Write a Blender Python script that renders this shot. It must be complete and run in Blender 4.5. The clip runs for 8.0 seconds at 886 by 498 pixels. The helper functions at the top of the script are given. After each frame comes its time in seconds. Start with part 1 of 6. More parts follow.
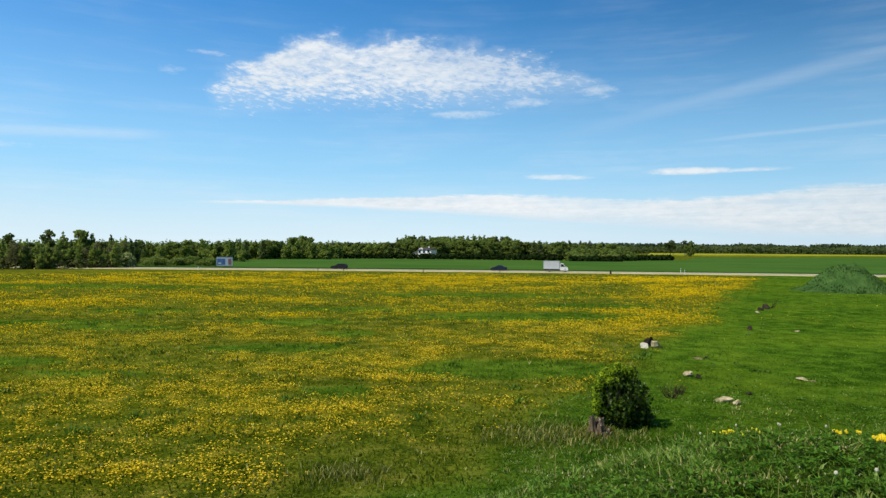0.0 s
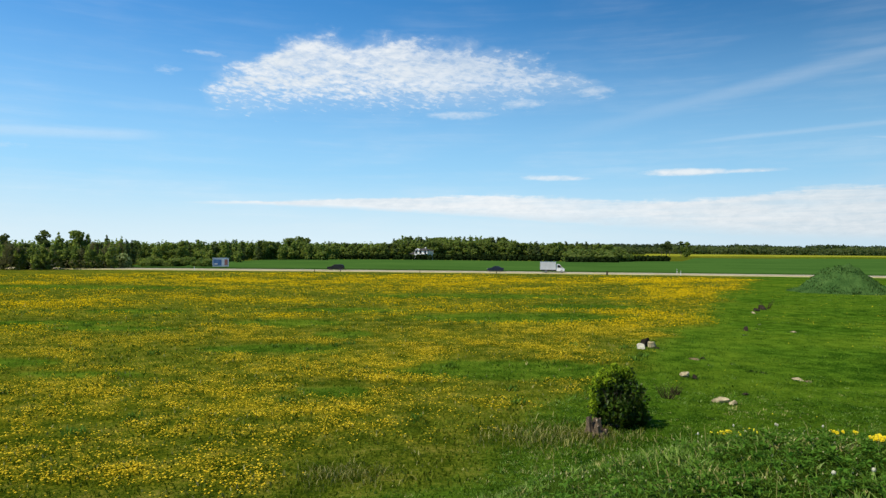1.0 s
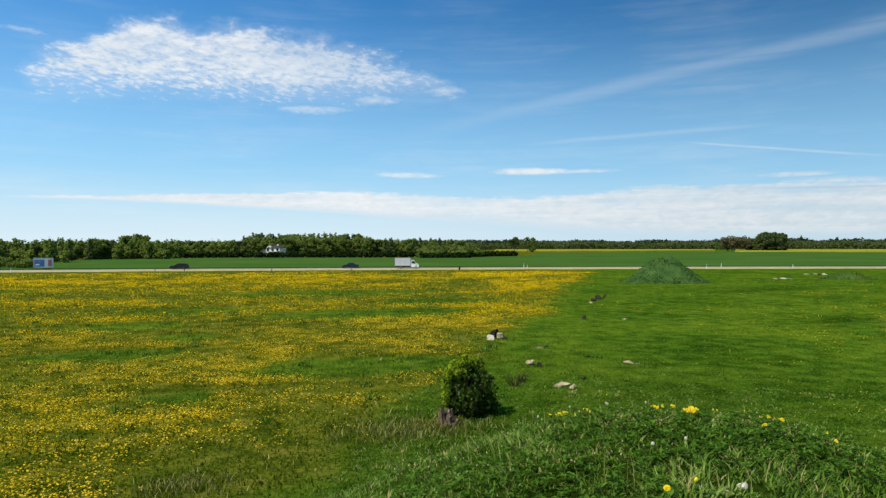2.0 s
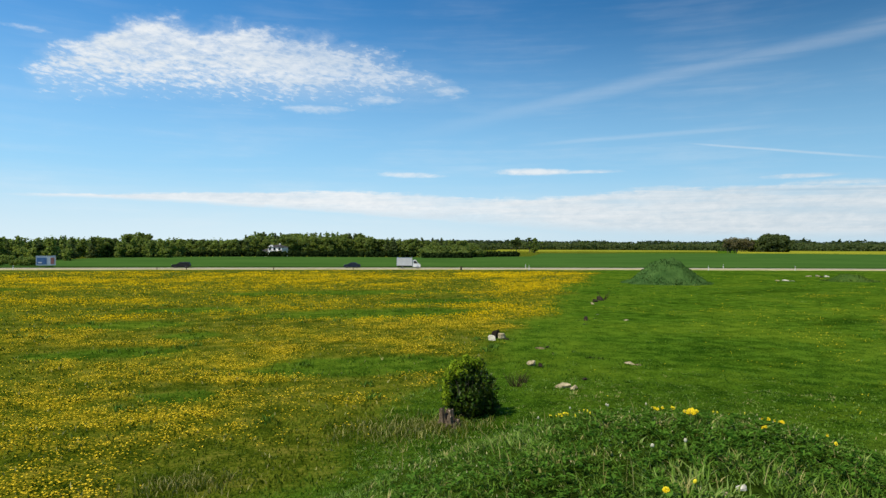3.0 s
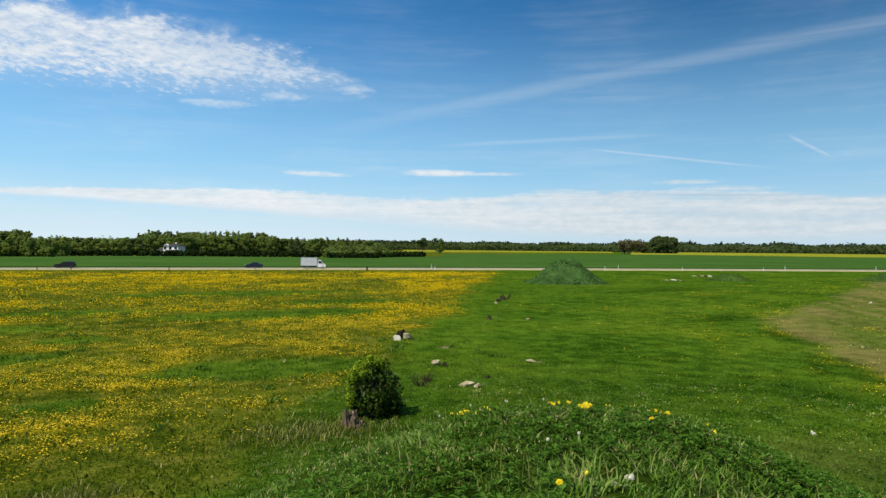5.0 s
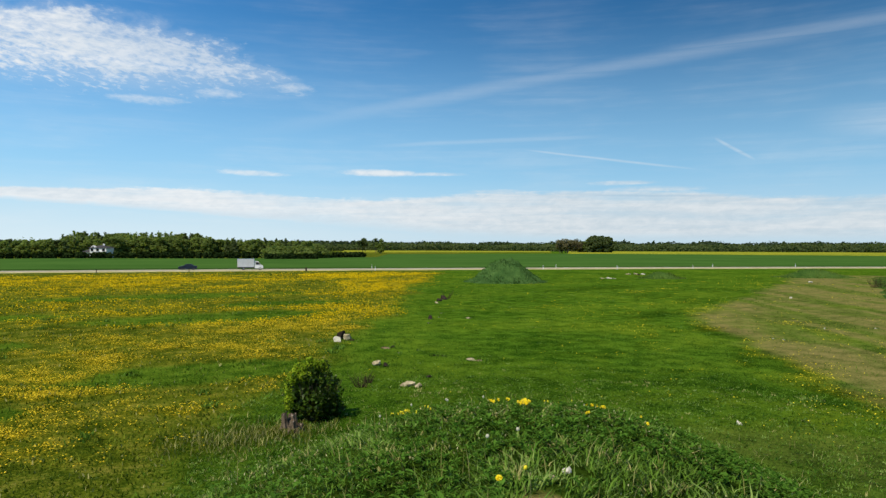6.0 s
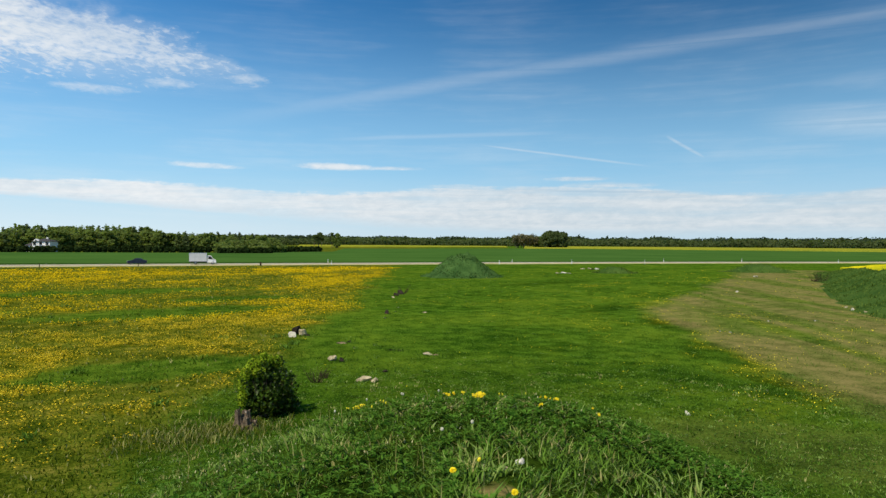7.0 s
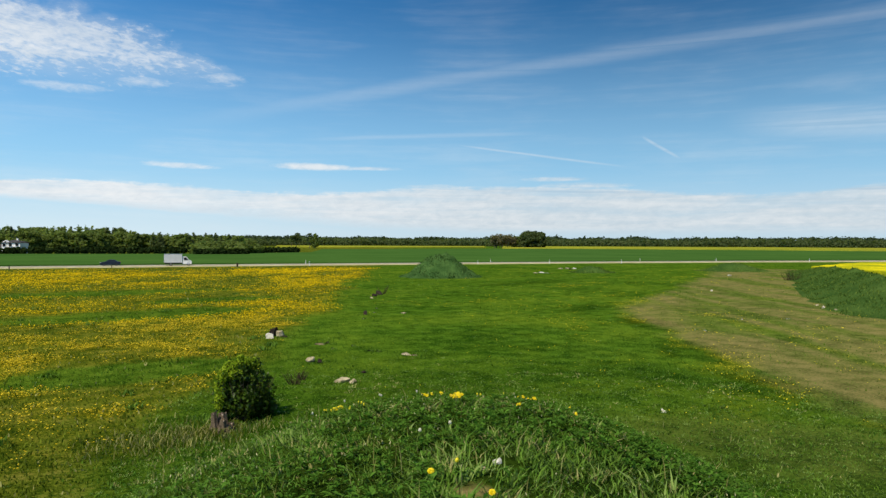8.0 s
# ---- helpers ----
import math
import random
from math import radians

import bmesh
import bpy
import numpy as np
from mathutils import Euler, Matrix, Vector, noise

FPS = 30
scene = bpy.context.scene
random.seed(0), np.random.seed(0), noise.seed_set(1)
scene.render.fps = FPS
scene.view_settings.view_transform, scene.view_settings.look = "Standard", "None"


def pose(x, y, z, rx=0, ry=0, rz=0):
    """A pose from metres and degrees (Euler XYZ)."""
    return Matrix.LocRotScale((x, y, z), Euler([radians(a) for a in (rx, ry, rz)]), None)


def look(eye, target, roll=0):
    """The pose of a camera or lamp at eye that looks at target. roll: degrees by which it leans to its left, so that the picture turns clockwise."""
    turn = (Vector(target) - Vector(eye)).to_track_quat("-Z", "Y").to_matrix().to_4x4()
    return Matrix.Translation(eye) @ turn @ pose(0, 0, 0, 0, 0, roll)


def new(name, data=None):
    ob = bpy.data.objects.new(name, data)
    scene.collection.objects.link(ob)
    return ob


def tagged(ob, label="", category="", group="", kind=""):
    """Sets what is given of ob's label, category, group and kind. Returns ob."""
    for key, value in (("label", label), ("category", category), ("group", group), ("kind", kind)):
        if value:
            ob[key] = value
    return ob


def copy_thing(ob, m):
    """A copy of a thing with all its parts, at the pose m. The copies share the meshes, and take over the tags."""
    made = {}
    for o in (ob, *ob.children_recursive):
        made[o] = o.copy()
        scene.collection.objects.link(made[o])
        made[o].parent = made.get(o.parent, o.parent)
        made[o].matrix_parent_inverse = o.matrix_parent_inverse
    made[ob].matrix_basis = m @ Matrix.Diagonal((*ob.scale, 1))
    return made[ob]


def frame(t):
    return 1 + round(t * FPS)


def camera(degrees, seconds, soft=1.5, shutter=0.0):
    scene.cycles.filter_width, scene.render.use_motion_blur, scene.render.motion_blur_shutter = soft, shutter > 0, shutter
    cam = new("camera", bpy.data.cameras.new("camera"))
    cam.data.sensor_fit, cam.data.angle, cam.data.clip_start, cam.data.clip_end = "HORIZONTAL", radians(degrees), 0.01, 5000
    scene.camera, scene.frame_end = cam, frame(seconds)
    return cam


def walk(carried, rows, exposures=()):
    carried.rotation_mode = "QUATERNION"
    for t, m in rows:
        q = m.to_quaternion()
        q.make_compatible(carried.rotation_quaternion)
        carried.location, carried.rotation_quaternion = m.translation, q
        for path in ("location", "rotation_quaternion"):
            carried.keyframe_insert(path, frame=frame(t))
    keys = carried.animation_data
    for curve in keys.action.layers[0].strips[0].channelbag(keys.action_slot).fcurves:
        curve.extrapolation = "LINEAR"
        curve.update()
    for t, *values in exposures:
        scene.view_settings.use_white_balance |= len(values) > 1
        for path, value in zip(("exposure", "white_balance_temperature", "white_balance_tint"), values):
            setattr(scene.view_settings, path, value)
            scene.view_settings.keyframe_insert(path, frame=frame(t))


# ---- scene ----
cam = camera(68.2, 8.0, soft=1.4)
# seconds, x, y, z, pitch, roll, yaw
PATH = [
    (0, -0.079, -0.038, 5.340, -0.026, -0.329, -0.044),
    (0.5, -0.099, -0.048, 5.335, 0.044, -0.429, -0.214),
    (1, -0.099, -0.048, 5.340, 0.044, -0.349, -0.344),
    (1.1, -0.089, -0.035, 5.331, 0.053, -0.302, -0.781),
    (1.2, -0.069, -0.022, 5.322, 0.032, -0.195, -3.118),
    (1.3, -0.048, -0.004, 5.314, -0.009, -0.097, -6.604),
    (1.4, -0.028, 0.014, 5.305, -0.060, -0.020, -8.491),
    (1.5, -0.013, 0.032, 5.296, -0.101, 0.077, -10.998),
    (1.6, -0.009, 0.028, 5.298, -0.158, 0.179, -12.274),
    (1.7, -0.005, 0.025, 5.300, -0.225, 0.230, -12.950),
    (2.8, -0.007, 0.009, 5.308, -0.227, -0.128, -12.790),
    (3, -0.003, 0.005, 5.310, -0.225, -0.170, -12.805),
    (3.2, 0.002, 0.007, 5.310, -0.215, -0.238, -13.233),
    (3.5, 0.011, 0.008, 5.308, -0.184, -0.355, -16.001),
    (3.8, 0.000, -0.003, 5.311, -0.224, -0.331, -18.429),
    (4, 0.000, -0.004, 5.311, -0.244, -0.309, -18.677),
    (4.2, 0.010, 0.005, 5.309, -0.225, -0.360, -19.030),
    (5.3, 0.070, 0.045, 5.286, -0.070, -0.600, -23.830),
    (5.4, 0.078, 0.049, 5.283, -0.131, -0.457, -25.922),
    (5.5, 0.087, 0.054, 5.281, -0.172, -0.364, -26.465),
    (6, 0.063, 0.036, 5.285, -0.119, -0.176, -26.187),
    (6.5, 0.058, 0.029, 5.285, -0.215, -0.290, -26.400),
    (6.7, 0.057, 0.026, 5.284, -0.262, -0.310, -26.616),
    (6.8, 0.061, 0.024, 5.283, -0.336, -0.320, -27.008),
    (6.9, 0.066, 0.023, 5.282, -0.459, -0.330, -28.701),
    (7, 0.070, 0.021, 5.282, -0.573, -0.340, -29.944),
    (7.1, 0.066, 0.016, 5.283, -0.565, -0.275, -30.894),
    (7.2, 0.067, 0.012, 5.284, -0.537, -0.210, -31.494),
    (7.5, 0.066, 0.006, 5.287, -0.503, -0.134, -31.754),
    (8, 0.075, 0.012, 5.287, -0.542, -0.188, -31.823),
]
walk(cam, [(t, pose(x, y, z, 90 + p, r, w)) for t, x, y, z, p, r, w in PATH], exposures=[(0.0, 0.0), (1.0, 0.0), (1.7, -0.02), (4.2, -0.04), (5.5, -0.06), (8.0, -0.07)])

# ---- sun and sky ----
SUN_AZ, SUN_EL = -114.0, 51.0
sun = new("sun", bpy.data.lights.new("sun", "SUN"))
sun.data.energy, sun.data.angle, sun.data.color = 4.6, radians(0.55), (1.0, 0.89, 0.70)
sun.matrix_world = look((math.sin(radians(SUN_AZ)) * 60, math.cos(radians(SUN_AZ)) * 60, 60 * math.tan(radians(SUN_EL))), (0, 0, 0))

world = bpy.data.worlds.new("sky")
scene.world = world
world.use_nodes = True
WT = world.node_tree
WT.nodes.clear()


class Val:
    """A socket with arithmetic: each operation adds one Math node."""

    def __init__(self, tree, s):
        self.tree, self.s = tree, s

    def op(self, kind, *others, clamp=False):
        n = self.tree.nodes.new("ShaderNodeMath")
        n.operation, n.use_clamp = kind, clamp
        for i, o in enumerate((self, *others)):
            if isinstance(o, Val):
                self.tree.links.new(o.s, n.inputs[i])
            else:
                n.inputs[i].default_value = o
        return Val(self.tree, n.outputs[0])

    def __add__(self, o): return self.op("ADD", o)
    def __sub__(self, o): return self.op("SUBTRACT", o)
    def __mul__(self, o): return self.op("MULTIPLY", o)
    def __truediv__(self, o): return self.op("DIVIDE", o)
    def __pow__(self, o): return self.op("POWER", o)
    def top(self, o): return self.op("MAXIMUM", o)
    def low(self, o): return self.op("MINIMUM", o)

    def ramp(self, a, b, c=0.0, d=1.0):
        """Smooth step from c at a to d at b."""
        n = self.tree.nodes.new("ShaderNodeMapRange")
        n.interpolation_type = "SMOOTHSTEP"
        self.tree.links.new(self.s, n.inputs[0])
        for i, v in enumerate((a, b, c, d)):
            if isinstance(v, Val):
                self.tree.links.new(v.s, n.inputs[i + 1])
            else:
                n.inputs[i + 1].default_value = v
        return Val(self.tree, n.outputs[0])


def join3(tree, x, y, z=0.0):
    n = tree.nodes.new("ShaderNodeCombineXYZ")
    for i, o in enumerate((x, y, z)):
        if isinstance(o, Val):
            tree.links.new(o.s, n.inputs[i])
        else:
            n.inputs[i].default_value = o
    return n.outputs[0]


def noise_of(tree, vec, scale, detail=4.0, rough=0.55, distort=0.0):
    n = tree.nodes.new("ShaderNodeTexNoise")
    n.inputs["Scale"].default_value, n.inputs["Detail"].default_value = scale, detail
    n.inputs["Roughness"].default_value, n.inputs["Distortion"].default_value = rough, distort
    if vec is not None:
        tree.links.new(vec, n.inputs["Vector"])
    return Val(tree, n.outputs["Fac"])


def mix_col(tree, fac, a, b):
    n = tree.nodes.new("ShaderNodeMix")
    n.data_type = "RGBA"
    for sock, v in ((n.inputs[0], fac), (n.inputs[6], a), (n.inputs[7], b)):
        if isinstance(v, Val):
            tree.links.new(v.s, sock)
        elif isinstance(v, bpy.types.NodeSocket):
            tree.links.new(v, sock)
        elif isinstance(v, (int, float)):
            sock.default_value = v
        else:
            sock.default_value = (*v, 1.0)
    return n.outputs[2]


def build_sky():
    t = WT
    coord = t.nodes.new("ShaderNodeTexCoord")
    sep = t.nodes.new("ShaderNodeSeparateXYZ")
    t.links.new(coord.outputs["Generated"], sep.inputs[0])
    X, Y, Z = (Val(t, sep.outputs[i]) for i in range(3))
    az = X.op("ARCTAN2", Y) * 57.29578
    el = Z.op("ARCSINE") * 57.29578
    sky = t.nodes.new("ShaderNodeTexSky")
    sky.sky_type, sky.sun_disc = "NISHITA", False
    sky.sun_elevation, sky.sun_rotation = radians(SUN_EL), radians(SUN_AZ)
    sky.altitude, sky.air_density, sky.dust_density, sky.ozone_density = 50, 1.0, 0.6, 2.2

    fine = noise_of(t, join3(t, az * 0.75 + el * 0.3, el * 1.9 - az * 0.22), 1.0, 7, 0.66, 0.4)
    broad = noise_of(t, join3(t, az * 0.10, el * 0.34, 3.0), 1.0, 4, 0.55)
    streaky = noise_of(t, join3(t, az * 0.09, el * 1.3, 7.0), 1.0, 6, 0.6, 0.3)

    def blob(a0, e0, ra, re, lean=0.0):
        da, de = az - a0, el - e0
        de = de - da * lean
        return (da * (1 / ra)) ** 2.0 * -1.0 - (de * (1 / re)).op("ABSOLUTE") ** 2.0 + 1.0

    # the broken fleecy cloud: a firm lumpy top, a mottled underside, thinning out to one end
    wisp = noise_of(t, join3(t, az * 0.22 + el * 0.2, el * 0.7 - az * 0.07, 11.0), 1.0, 6, 0.6, 0.6)
    lumps = noise_of(t, join3(t, az * 0.34, el * 0.5, 23.0), 1.0, 5, 0.6, 0.2)
    mottle = noise_of(t, join3(t, az * 1.15 - el * 0.5, el * 3.4 + az * 0.55, 5.0), 1.0, 5, 0.62, 0.5)
    crown = az.ramp(-22, -10, 13.4, 17.9) + az.ramp(0, 17, 0.0, -4.0) + (lumps - 0.5) * 3.4
    under = az.ramp(-22, -8, 11.3, 12.0) + az.ramp(2, 15, 0.0, 1.2) + (wisp - 0.5) * 2.2
    deep = ((crown - el) * 0.85).low((el - under) * 0.5).low(1.0) - az.ramp(-21.5, -18.5, 1.6, 0.0) - az.ramp(12.0, 16.5, 0.0, 1.4)
    ragged = el.ramp(12.0, 16.8, 1.0, 0.25).top(az.ramp(-2, 8))
    main = (deep * 1.0 + (fine - 0.5) * 1.3 + (mottle - 0.5) * ragged * 3.0 + (wisp - 0.5) * 1.5 + (lumps - 0.5) * 1.0).ramp(-0.12, 1.42) * az.ramp(-9, 12, 0.95, 0.60)
    main = main.top((deep + 0.55 + (wisp - 0.5) * 2.0).ramp(0.0, 1.7) * 0.30)
    bits = blob(2.0, 11.6, 3.6, 0.45).top(blob(7.2, 12.5, 2.6, 0.5, 0.05)).top(blob(13.0, 13.35, 2.6, 0.65, -0.08)).top(blob(-19.2, 15.6, 1.9, 0.24, -0.04) * 0.6)
    bits = bits.top(blob(-22.6, 14.1, 1.1, 0.35) * 0.5).top(blob(-36, 7.4, 4.0, 0.35) * 0.6).top(-1.5)
    main = main.top((bits + (fine - 0.5) * 1.8 + (mottle - 0.5) * 1.2 + (streaky - 0.5) * 1.2).ramp(-0.2, 1.8) * 0.62)
    # low long band, thin at its tip and deep further along
    rise = az.ramp(-24, 2, 3.85, 4.75) + az.ramp(9, 19, 0.0, -0.5) + az.ramp(20, 32, 0.0, 0.75) + az.ramp(42, 55, 0.0, -0.85) + az.ramp(59, 68, 0.0, 0.6)
    rise = rise + (streaky - 0.5) * az.ramp(-20, 14, 0.4, 1.0) + (fine - 0.5) * az.ramp(-15, 15, 0.25, 0.5)
    floor_ = az.ramp(-16, 45, 3.62, 0.2) + (streaky - 0.5) * az.ramp(-15, 15, 0.4, 1.6) + (fine - 0.5) * az.ramp(-15, 15, 0.3, 0.8)
    body = (broad * 0.45 + streaky * 0.55).ramp(0.30, 0.58, 0.5, 0.96)
    band = (rise - el).ramp(0.0, az.ramp(-10, 20, 0.22, 0.4)) * (el - floor_).ramp(-0.1, az.ramp(-10, 25, 0.3, 1.1)) * az.ramp(-22.5, -18) * body.top(az.ramp(-4, 14, 0.9, 0.0))
    # small lenses over the band
    lens = blob(10.0, 6.2, 4.2, 0.34, -0.03).top(blob(20.6, 6.45, 4.2, 0.42, -0.01) * 1.35).top(blob(25.5, 6.4, 3.4, 0.22) * 0.9).top(blob(41.4, 5.5, 3.6, 0.28)).top(blob(44, 4.9, 5, 0.4)).top(blob(31, 4.9, 4, 0.3)).top(-1.5)
    lens = (lens + (streaky - 0.5) * 1.6 + (fine - 0.5) * 1.2).ramp(0.15, 1.5) * 0.85

    def trail(a1, e1, a2, e2, wide, lo, hi, soft_lo, soft_hi):
        d1, d2 = (Vector((math.sin(radians(a)) * math.cos(radians(e)), math.cos(radians(a)) * math.cos(radians(e)), math.sin(radians(e))))
                  for a, e in ((a1, e1), (a2, e2)))
        n = d1.cross(d2).normalized()
        off = (X * n.x + Y * n.y + Z * n.z) * 57.29578 + (streaky - 0.5) * wide * 0.8
        return off.op("ABSOLUTE").ramp(0.0, wide, 1.0, 0.0) * az.ramp(lo, soft_lo) * az.ramp(soft_hi, hi, 1.0, 0.0)

    trails = trail(11.3, 9.9, 47, 15.7, 0.95, 4, 95, 28, 80) * 0.16
    trails = trails.top(trail(33.6, 8.4, 47.5, 6.4, 0.16, 32, 49, 36, 43) * 0.34)
    trails = trails.top(trail(48.9, 8.7, 51.5, 7.1, 0.22, 48.4, 52.2, 49.4, 51) * 0.32)
    trails = trails.top(trail(24.7, 9.0, 37.5, 9.4, 0.3, 18, 42, 25, 35) * 0.16)
    trails = trails.top(trail(-44, 7.7, -24, 8.9, 0.7, -60, -21, -45, -27) * 0.25)
    trails = trails.top(trail(56, 9.5, 75, 8.0, 1.8, 54, 90, 62, 80) * 0.3)
    veil = (broad * 0.6 + streaky * 0.4).ramp(0.42, 0.8) * el.ramp(4, 26, 0.22, 0.06)
    cover = main.top(band).top(lens).top(trails).top(veil) * el.ramp(0.2, 1.5)
    haze = el.ramp(-2.0, 21.0, 0.88, 0.0)
    shade = (streaky * 0.5 + fine * 0.5).ramp(0.3, 0.7, 0.0, 1.0)
    dull = az.ramp(2, 45) * el.ramp(4.0, 9.0, 1.0, 0.0)
    grey = mix_col(t, shade, (7.2, 7.9, 8.5), (9.3, 9.5, 9.6))
    grey = mix_col(t, dull * 0.8, grey, mix_col(t, shade, (5.3, 6.4, 7.2), (7.4, 8.0, 8.4)))
    rib = noise_of(t, join3(t, az * 0.05, el * 2.0 + az * 0.03, 17.0), 1.0, 5, 0.55, 0.5).ramp(0.50, 0.66)
    grey = mix_col(t, rib * az.ramp(18, 48) * el.ramp(2.5, 4.5) * 0.75, grey, (4.5, 5.7, 6.8))
    tint = t.nodes.new("ShaderNodeHueSaturation")
    tint.inputs["Saturation"].default_value = 1.42
    t.links.new(az.ramp(-25, 60, 1.70, 0.75).s, tint.inputs["Value"])
    t.links.new(sky.outputs[0], tint.inputs["Color"])
    pale = mix_col(t, haze, tint.outputs[0], (3.3, 6.75, 9.9))
    pale = mix_col(t, el.ramp(-1.0, 7.0, 0.95, 0.0), pale, mix_col(t, az.ramp(-5, 45), (7.6, 9.0, 9.6), (5.9, 7.4, 8.3)))
    colour = mix_col(t, cover, pale, grey)
    bg = t.nodes.new("ShaderNodeBackground")
    bg.inputs["Strength"].default_value = 0.1
    t.links.new(colour, bg.inputs["Color"])
    out = t.nodes.new("ShaderNodeOutputWorld")
    t.links.new(bg.outputs[0], out.inputs[0])


build_sky()

# ---- materials ----


def material(name, c1, c2, scale=4.0, rough=0.8, bump=0.3, metal=0.0, island=0.0, leafy=0.0, spread=0.25, fine_scale=None, spec=0.0):
    """A surface of two tones: broad stains and fine grain, relief, and a shift from piece to piece."""
    m = bpy.data.materials.new(name)
    m.use_nodes = True
    t = m.node_tree
    b = t.nodes["Principled BSDF"]
    b.inputs["Roughness"].default_value, b.inputs["Metallic"].default_value = rough, metal
    b.inputs["Specular IOR Level"].default_value = spec
    coord = t.nodes.new("ShaderNodeTexCoord").outputs["Object"]
    big = noise_of(t, coord, scale, 3, 0.55)
    grain = noise_of(t, coord, fine_scale or scale * 9, 4, 0.65)
    fac = big * 0.6 + grain * 0.4
    if island:
        geo = t.nodes.new("ShaderNodeNewGeometry")
        info = t.nodes.new("ShaderNodeObjectInfo")
        fac = fac * (1 - island) + Val(t, geo.outputs["Random Per Island"]) * island * 0.8 + Val(t, info.outputs["Random"]) * island * 0.4
    fac = fac.ramp(0.5 - spread, 0.5 + spread)
    col = mix_col(t, fac, c1, c2)
    t.links.new(col, b.inputs["Base Color"])
    if bump:
        n = t.nodes.new("ShaderNodeBump")
        n.inputs["Strength"].default_value, n.inputs["Distance"].default_value = bump, 0.01
        t.links.new(grain.s, n.inputs["Height"])
        t.links.new(n.outputs[0], b.inputs["Normal"])
    if leafy:
        tr = t.nodes.new("ShaderNodeBsdfTranslucent")
        t.links.new(mix_col(t, 0.35, col, (0.30, 0.42, 0.02)), tr.inputs["Color"])
        mx = t.nodes.new("ShaderNodeMixShader")
        mx.inputs[0].default_value = leafy
        t.links.new(b.outputs[0], mx.inputs[1])
        t.links.new(tr.outputs[0], mx.inputs[2])
        t.links.new(mx.outputs[0], t.nodes["Material Output"].inputs[0])
    return m


GRASS = material("grass_blade", (0.006, 0.023, 0.002), (0.122, 0.226, 0.024), 0.5, 0.5, 0, island=0.85, leafy=0.22, fine_scale=3, spec=0.08)
LAWN = material("lawn_blade", (0.022, 0.066, 0.005), (0.116, 0.212, 0.020), 0.4, 0.6, 0, island=0.6, leafy=0.25, fine_scale=2)
GRASS_DRY = material("dry_grass", (0.17, 0.17, 0.045), (0.36, 0.345, 0.125), 1.0, 0.8, 0, island=0.6, leafy=0.2)
MEADOW_TUFT = material("meadow_tuft", (0.026, 0.050, 0.003), (0.170, 0.208, 0.020), 0.35, 0.65, 0, island=0.5, leafy=0.3, fine_scale=2)
WEED = material("weed_leaf", (0.014, 0.058, 0.006), (0.10, 0.215, 0.026), 0.7, 0.5, 0, island=0.6, leafy=0.25, fine_scale=3)
PETAL = material("dandelion_petal", (0.60, 0.40, 0.004), (0.93, 0.66, 0.012), 6, 0.7, 0, island=0.6, leafy=0.15)
PETAL_MEADOW = material("meadow_petal", (0.44, 0.315, 0.010), (0.80, 0.59, 0.038), 6, 0.7, 0, island=0.7, leafy=0.15)
PETAL_NEAR = material("lemon_petal", (0.82, 0.62, 0.012), (0.95, 0.80, 0.05), 60, 0.7, 0, island=0.6, leafy=0.2)
SEEDY = material("cream_seed", (0.22, 0.24, 0.08), (0.50, 0.48, 0.24), 2.0, 0.8, 0, island=0.7)
GRASS_LIGHT = material("pale_blade", (0.09, 0.185, 0.021), (0.23, 0.325, 0.070), 1.0, 0.5, 0, island=0.7, leafy=0.2, spec=0.15)
PUFF = material("seed_down", (0.36, 0.36, 0.24), (0.56, 0.56, 0.42), 40, 0.9, 0)
STEM = material("stem", (0.10, 0.20, 0.03), (0.20, 0.28, 0.06), 12, 0.6, 0)
RAPE = material("rapeseed_bloom", (0.30, 0.33, 0.012), (0.80, 0.66, 0.012), 0.09, 0.8, 0.9, fine_scale=1.6, spread=0.14)
RAPE_FAR = material("rapeseed_far", (0.13, 0.18, 0.02), (0.40, 0.37, 0.03), 0.012, 0.9, 0, fine_scale=0.3)
CROP = material("cereal_crop", (0.038, 0.098, 0.017), (0.068, 0.147, 0.027), 0.03, 0.75, 0.5, fine_scale=0.9)
STONE = material("field_stone", (0.14, 0.112, 0.055), (0.66, 0.57, 0.35), 4, 0.85, 0.7)
STONE_PALE = material("pale_stone", (0.32, 0.29, 0.20), (0.74, 0.71, 0.58), 5, 0.8, 0.5)
STONE_WHITE = material("white_stone", (0.56, 0.52, 0.41), (0.82, 0.79, 0.67), 14, 0.7, 0.4)
STONE_DARK = material("dark_stone", (0.016, 0.013, 0.010), (0.065, 0.050, 0.037), 3, 0.85, 0.6)
SOIL = material("bare_soil", (0.13, 0.085, 0.05), (0.30, 0.22, 0.14), 3, 0.95, 0.7)
BARK = material("bark", (0.05, 0.04, 0.03), (0.16, 0.13, 0.10), 3, 0.9, 0.6)
BIRCH = material("birch_bark", (0.14, 0.13, 0.11), (0.55, 0.54, 0.50), 2, 0.8, 0.4)
DEADWOOD = material("weathered_wood", (0.014, 0.011, 0.008), (0.25, 0.19, 0.125), 5, 0.9, 0.8)
TWIG = material("dry_twig", (0.018, 0.014, 0.009), (0.085, 0.065, 0.036), 6, 0.9, 0.3)
CUTWOOD = material("cut_wood", (0.20, 0.17, 0.135), (0.36, 0.31, 0.25), 8, 0.85, 0.4)
LEAF_SPRING = material("spring_leaf", (0.145, 0.195, 0.048), (0.265, 0.33, 0.085), 0.25, 0.6, 0, island=0.25, leafy=0.55, fine_scale=2)
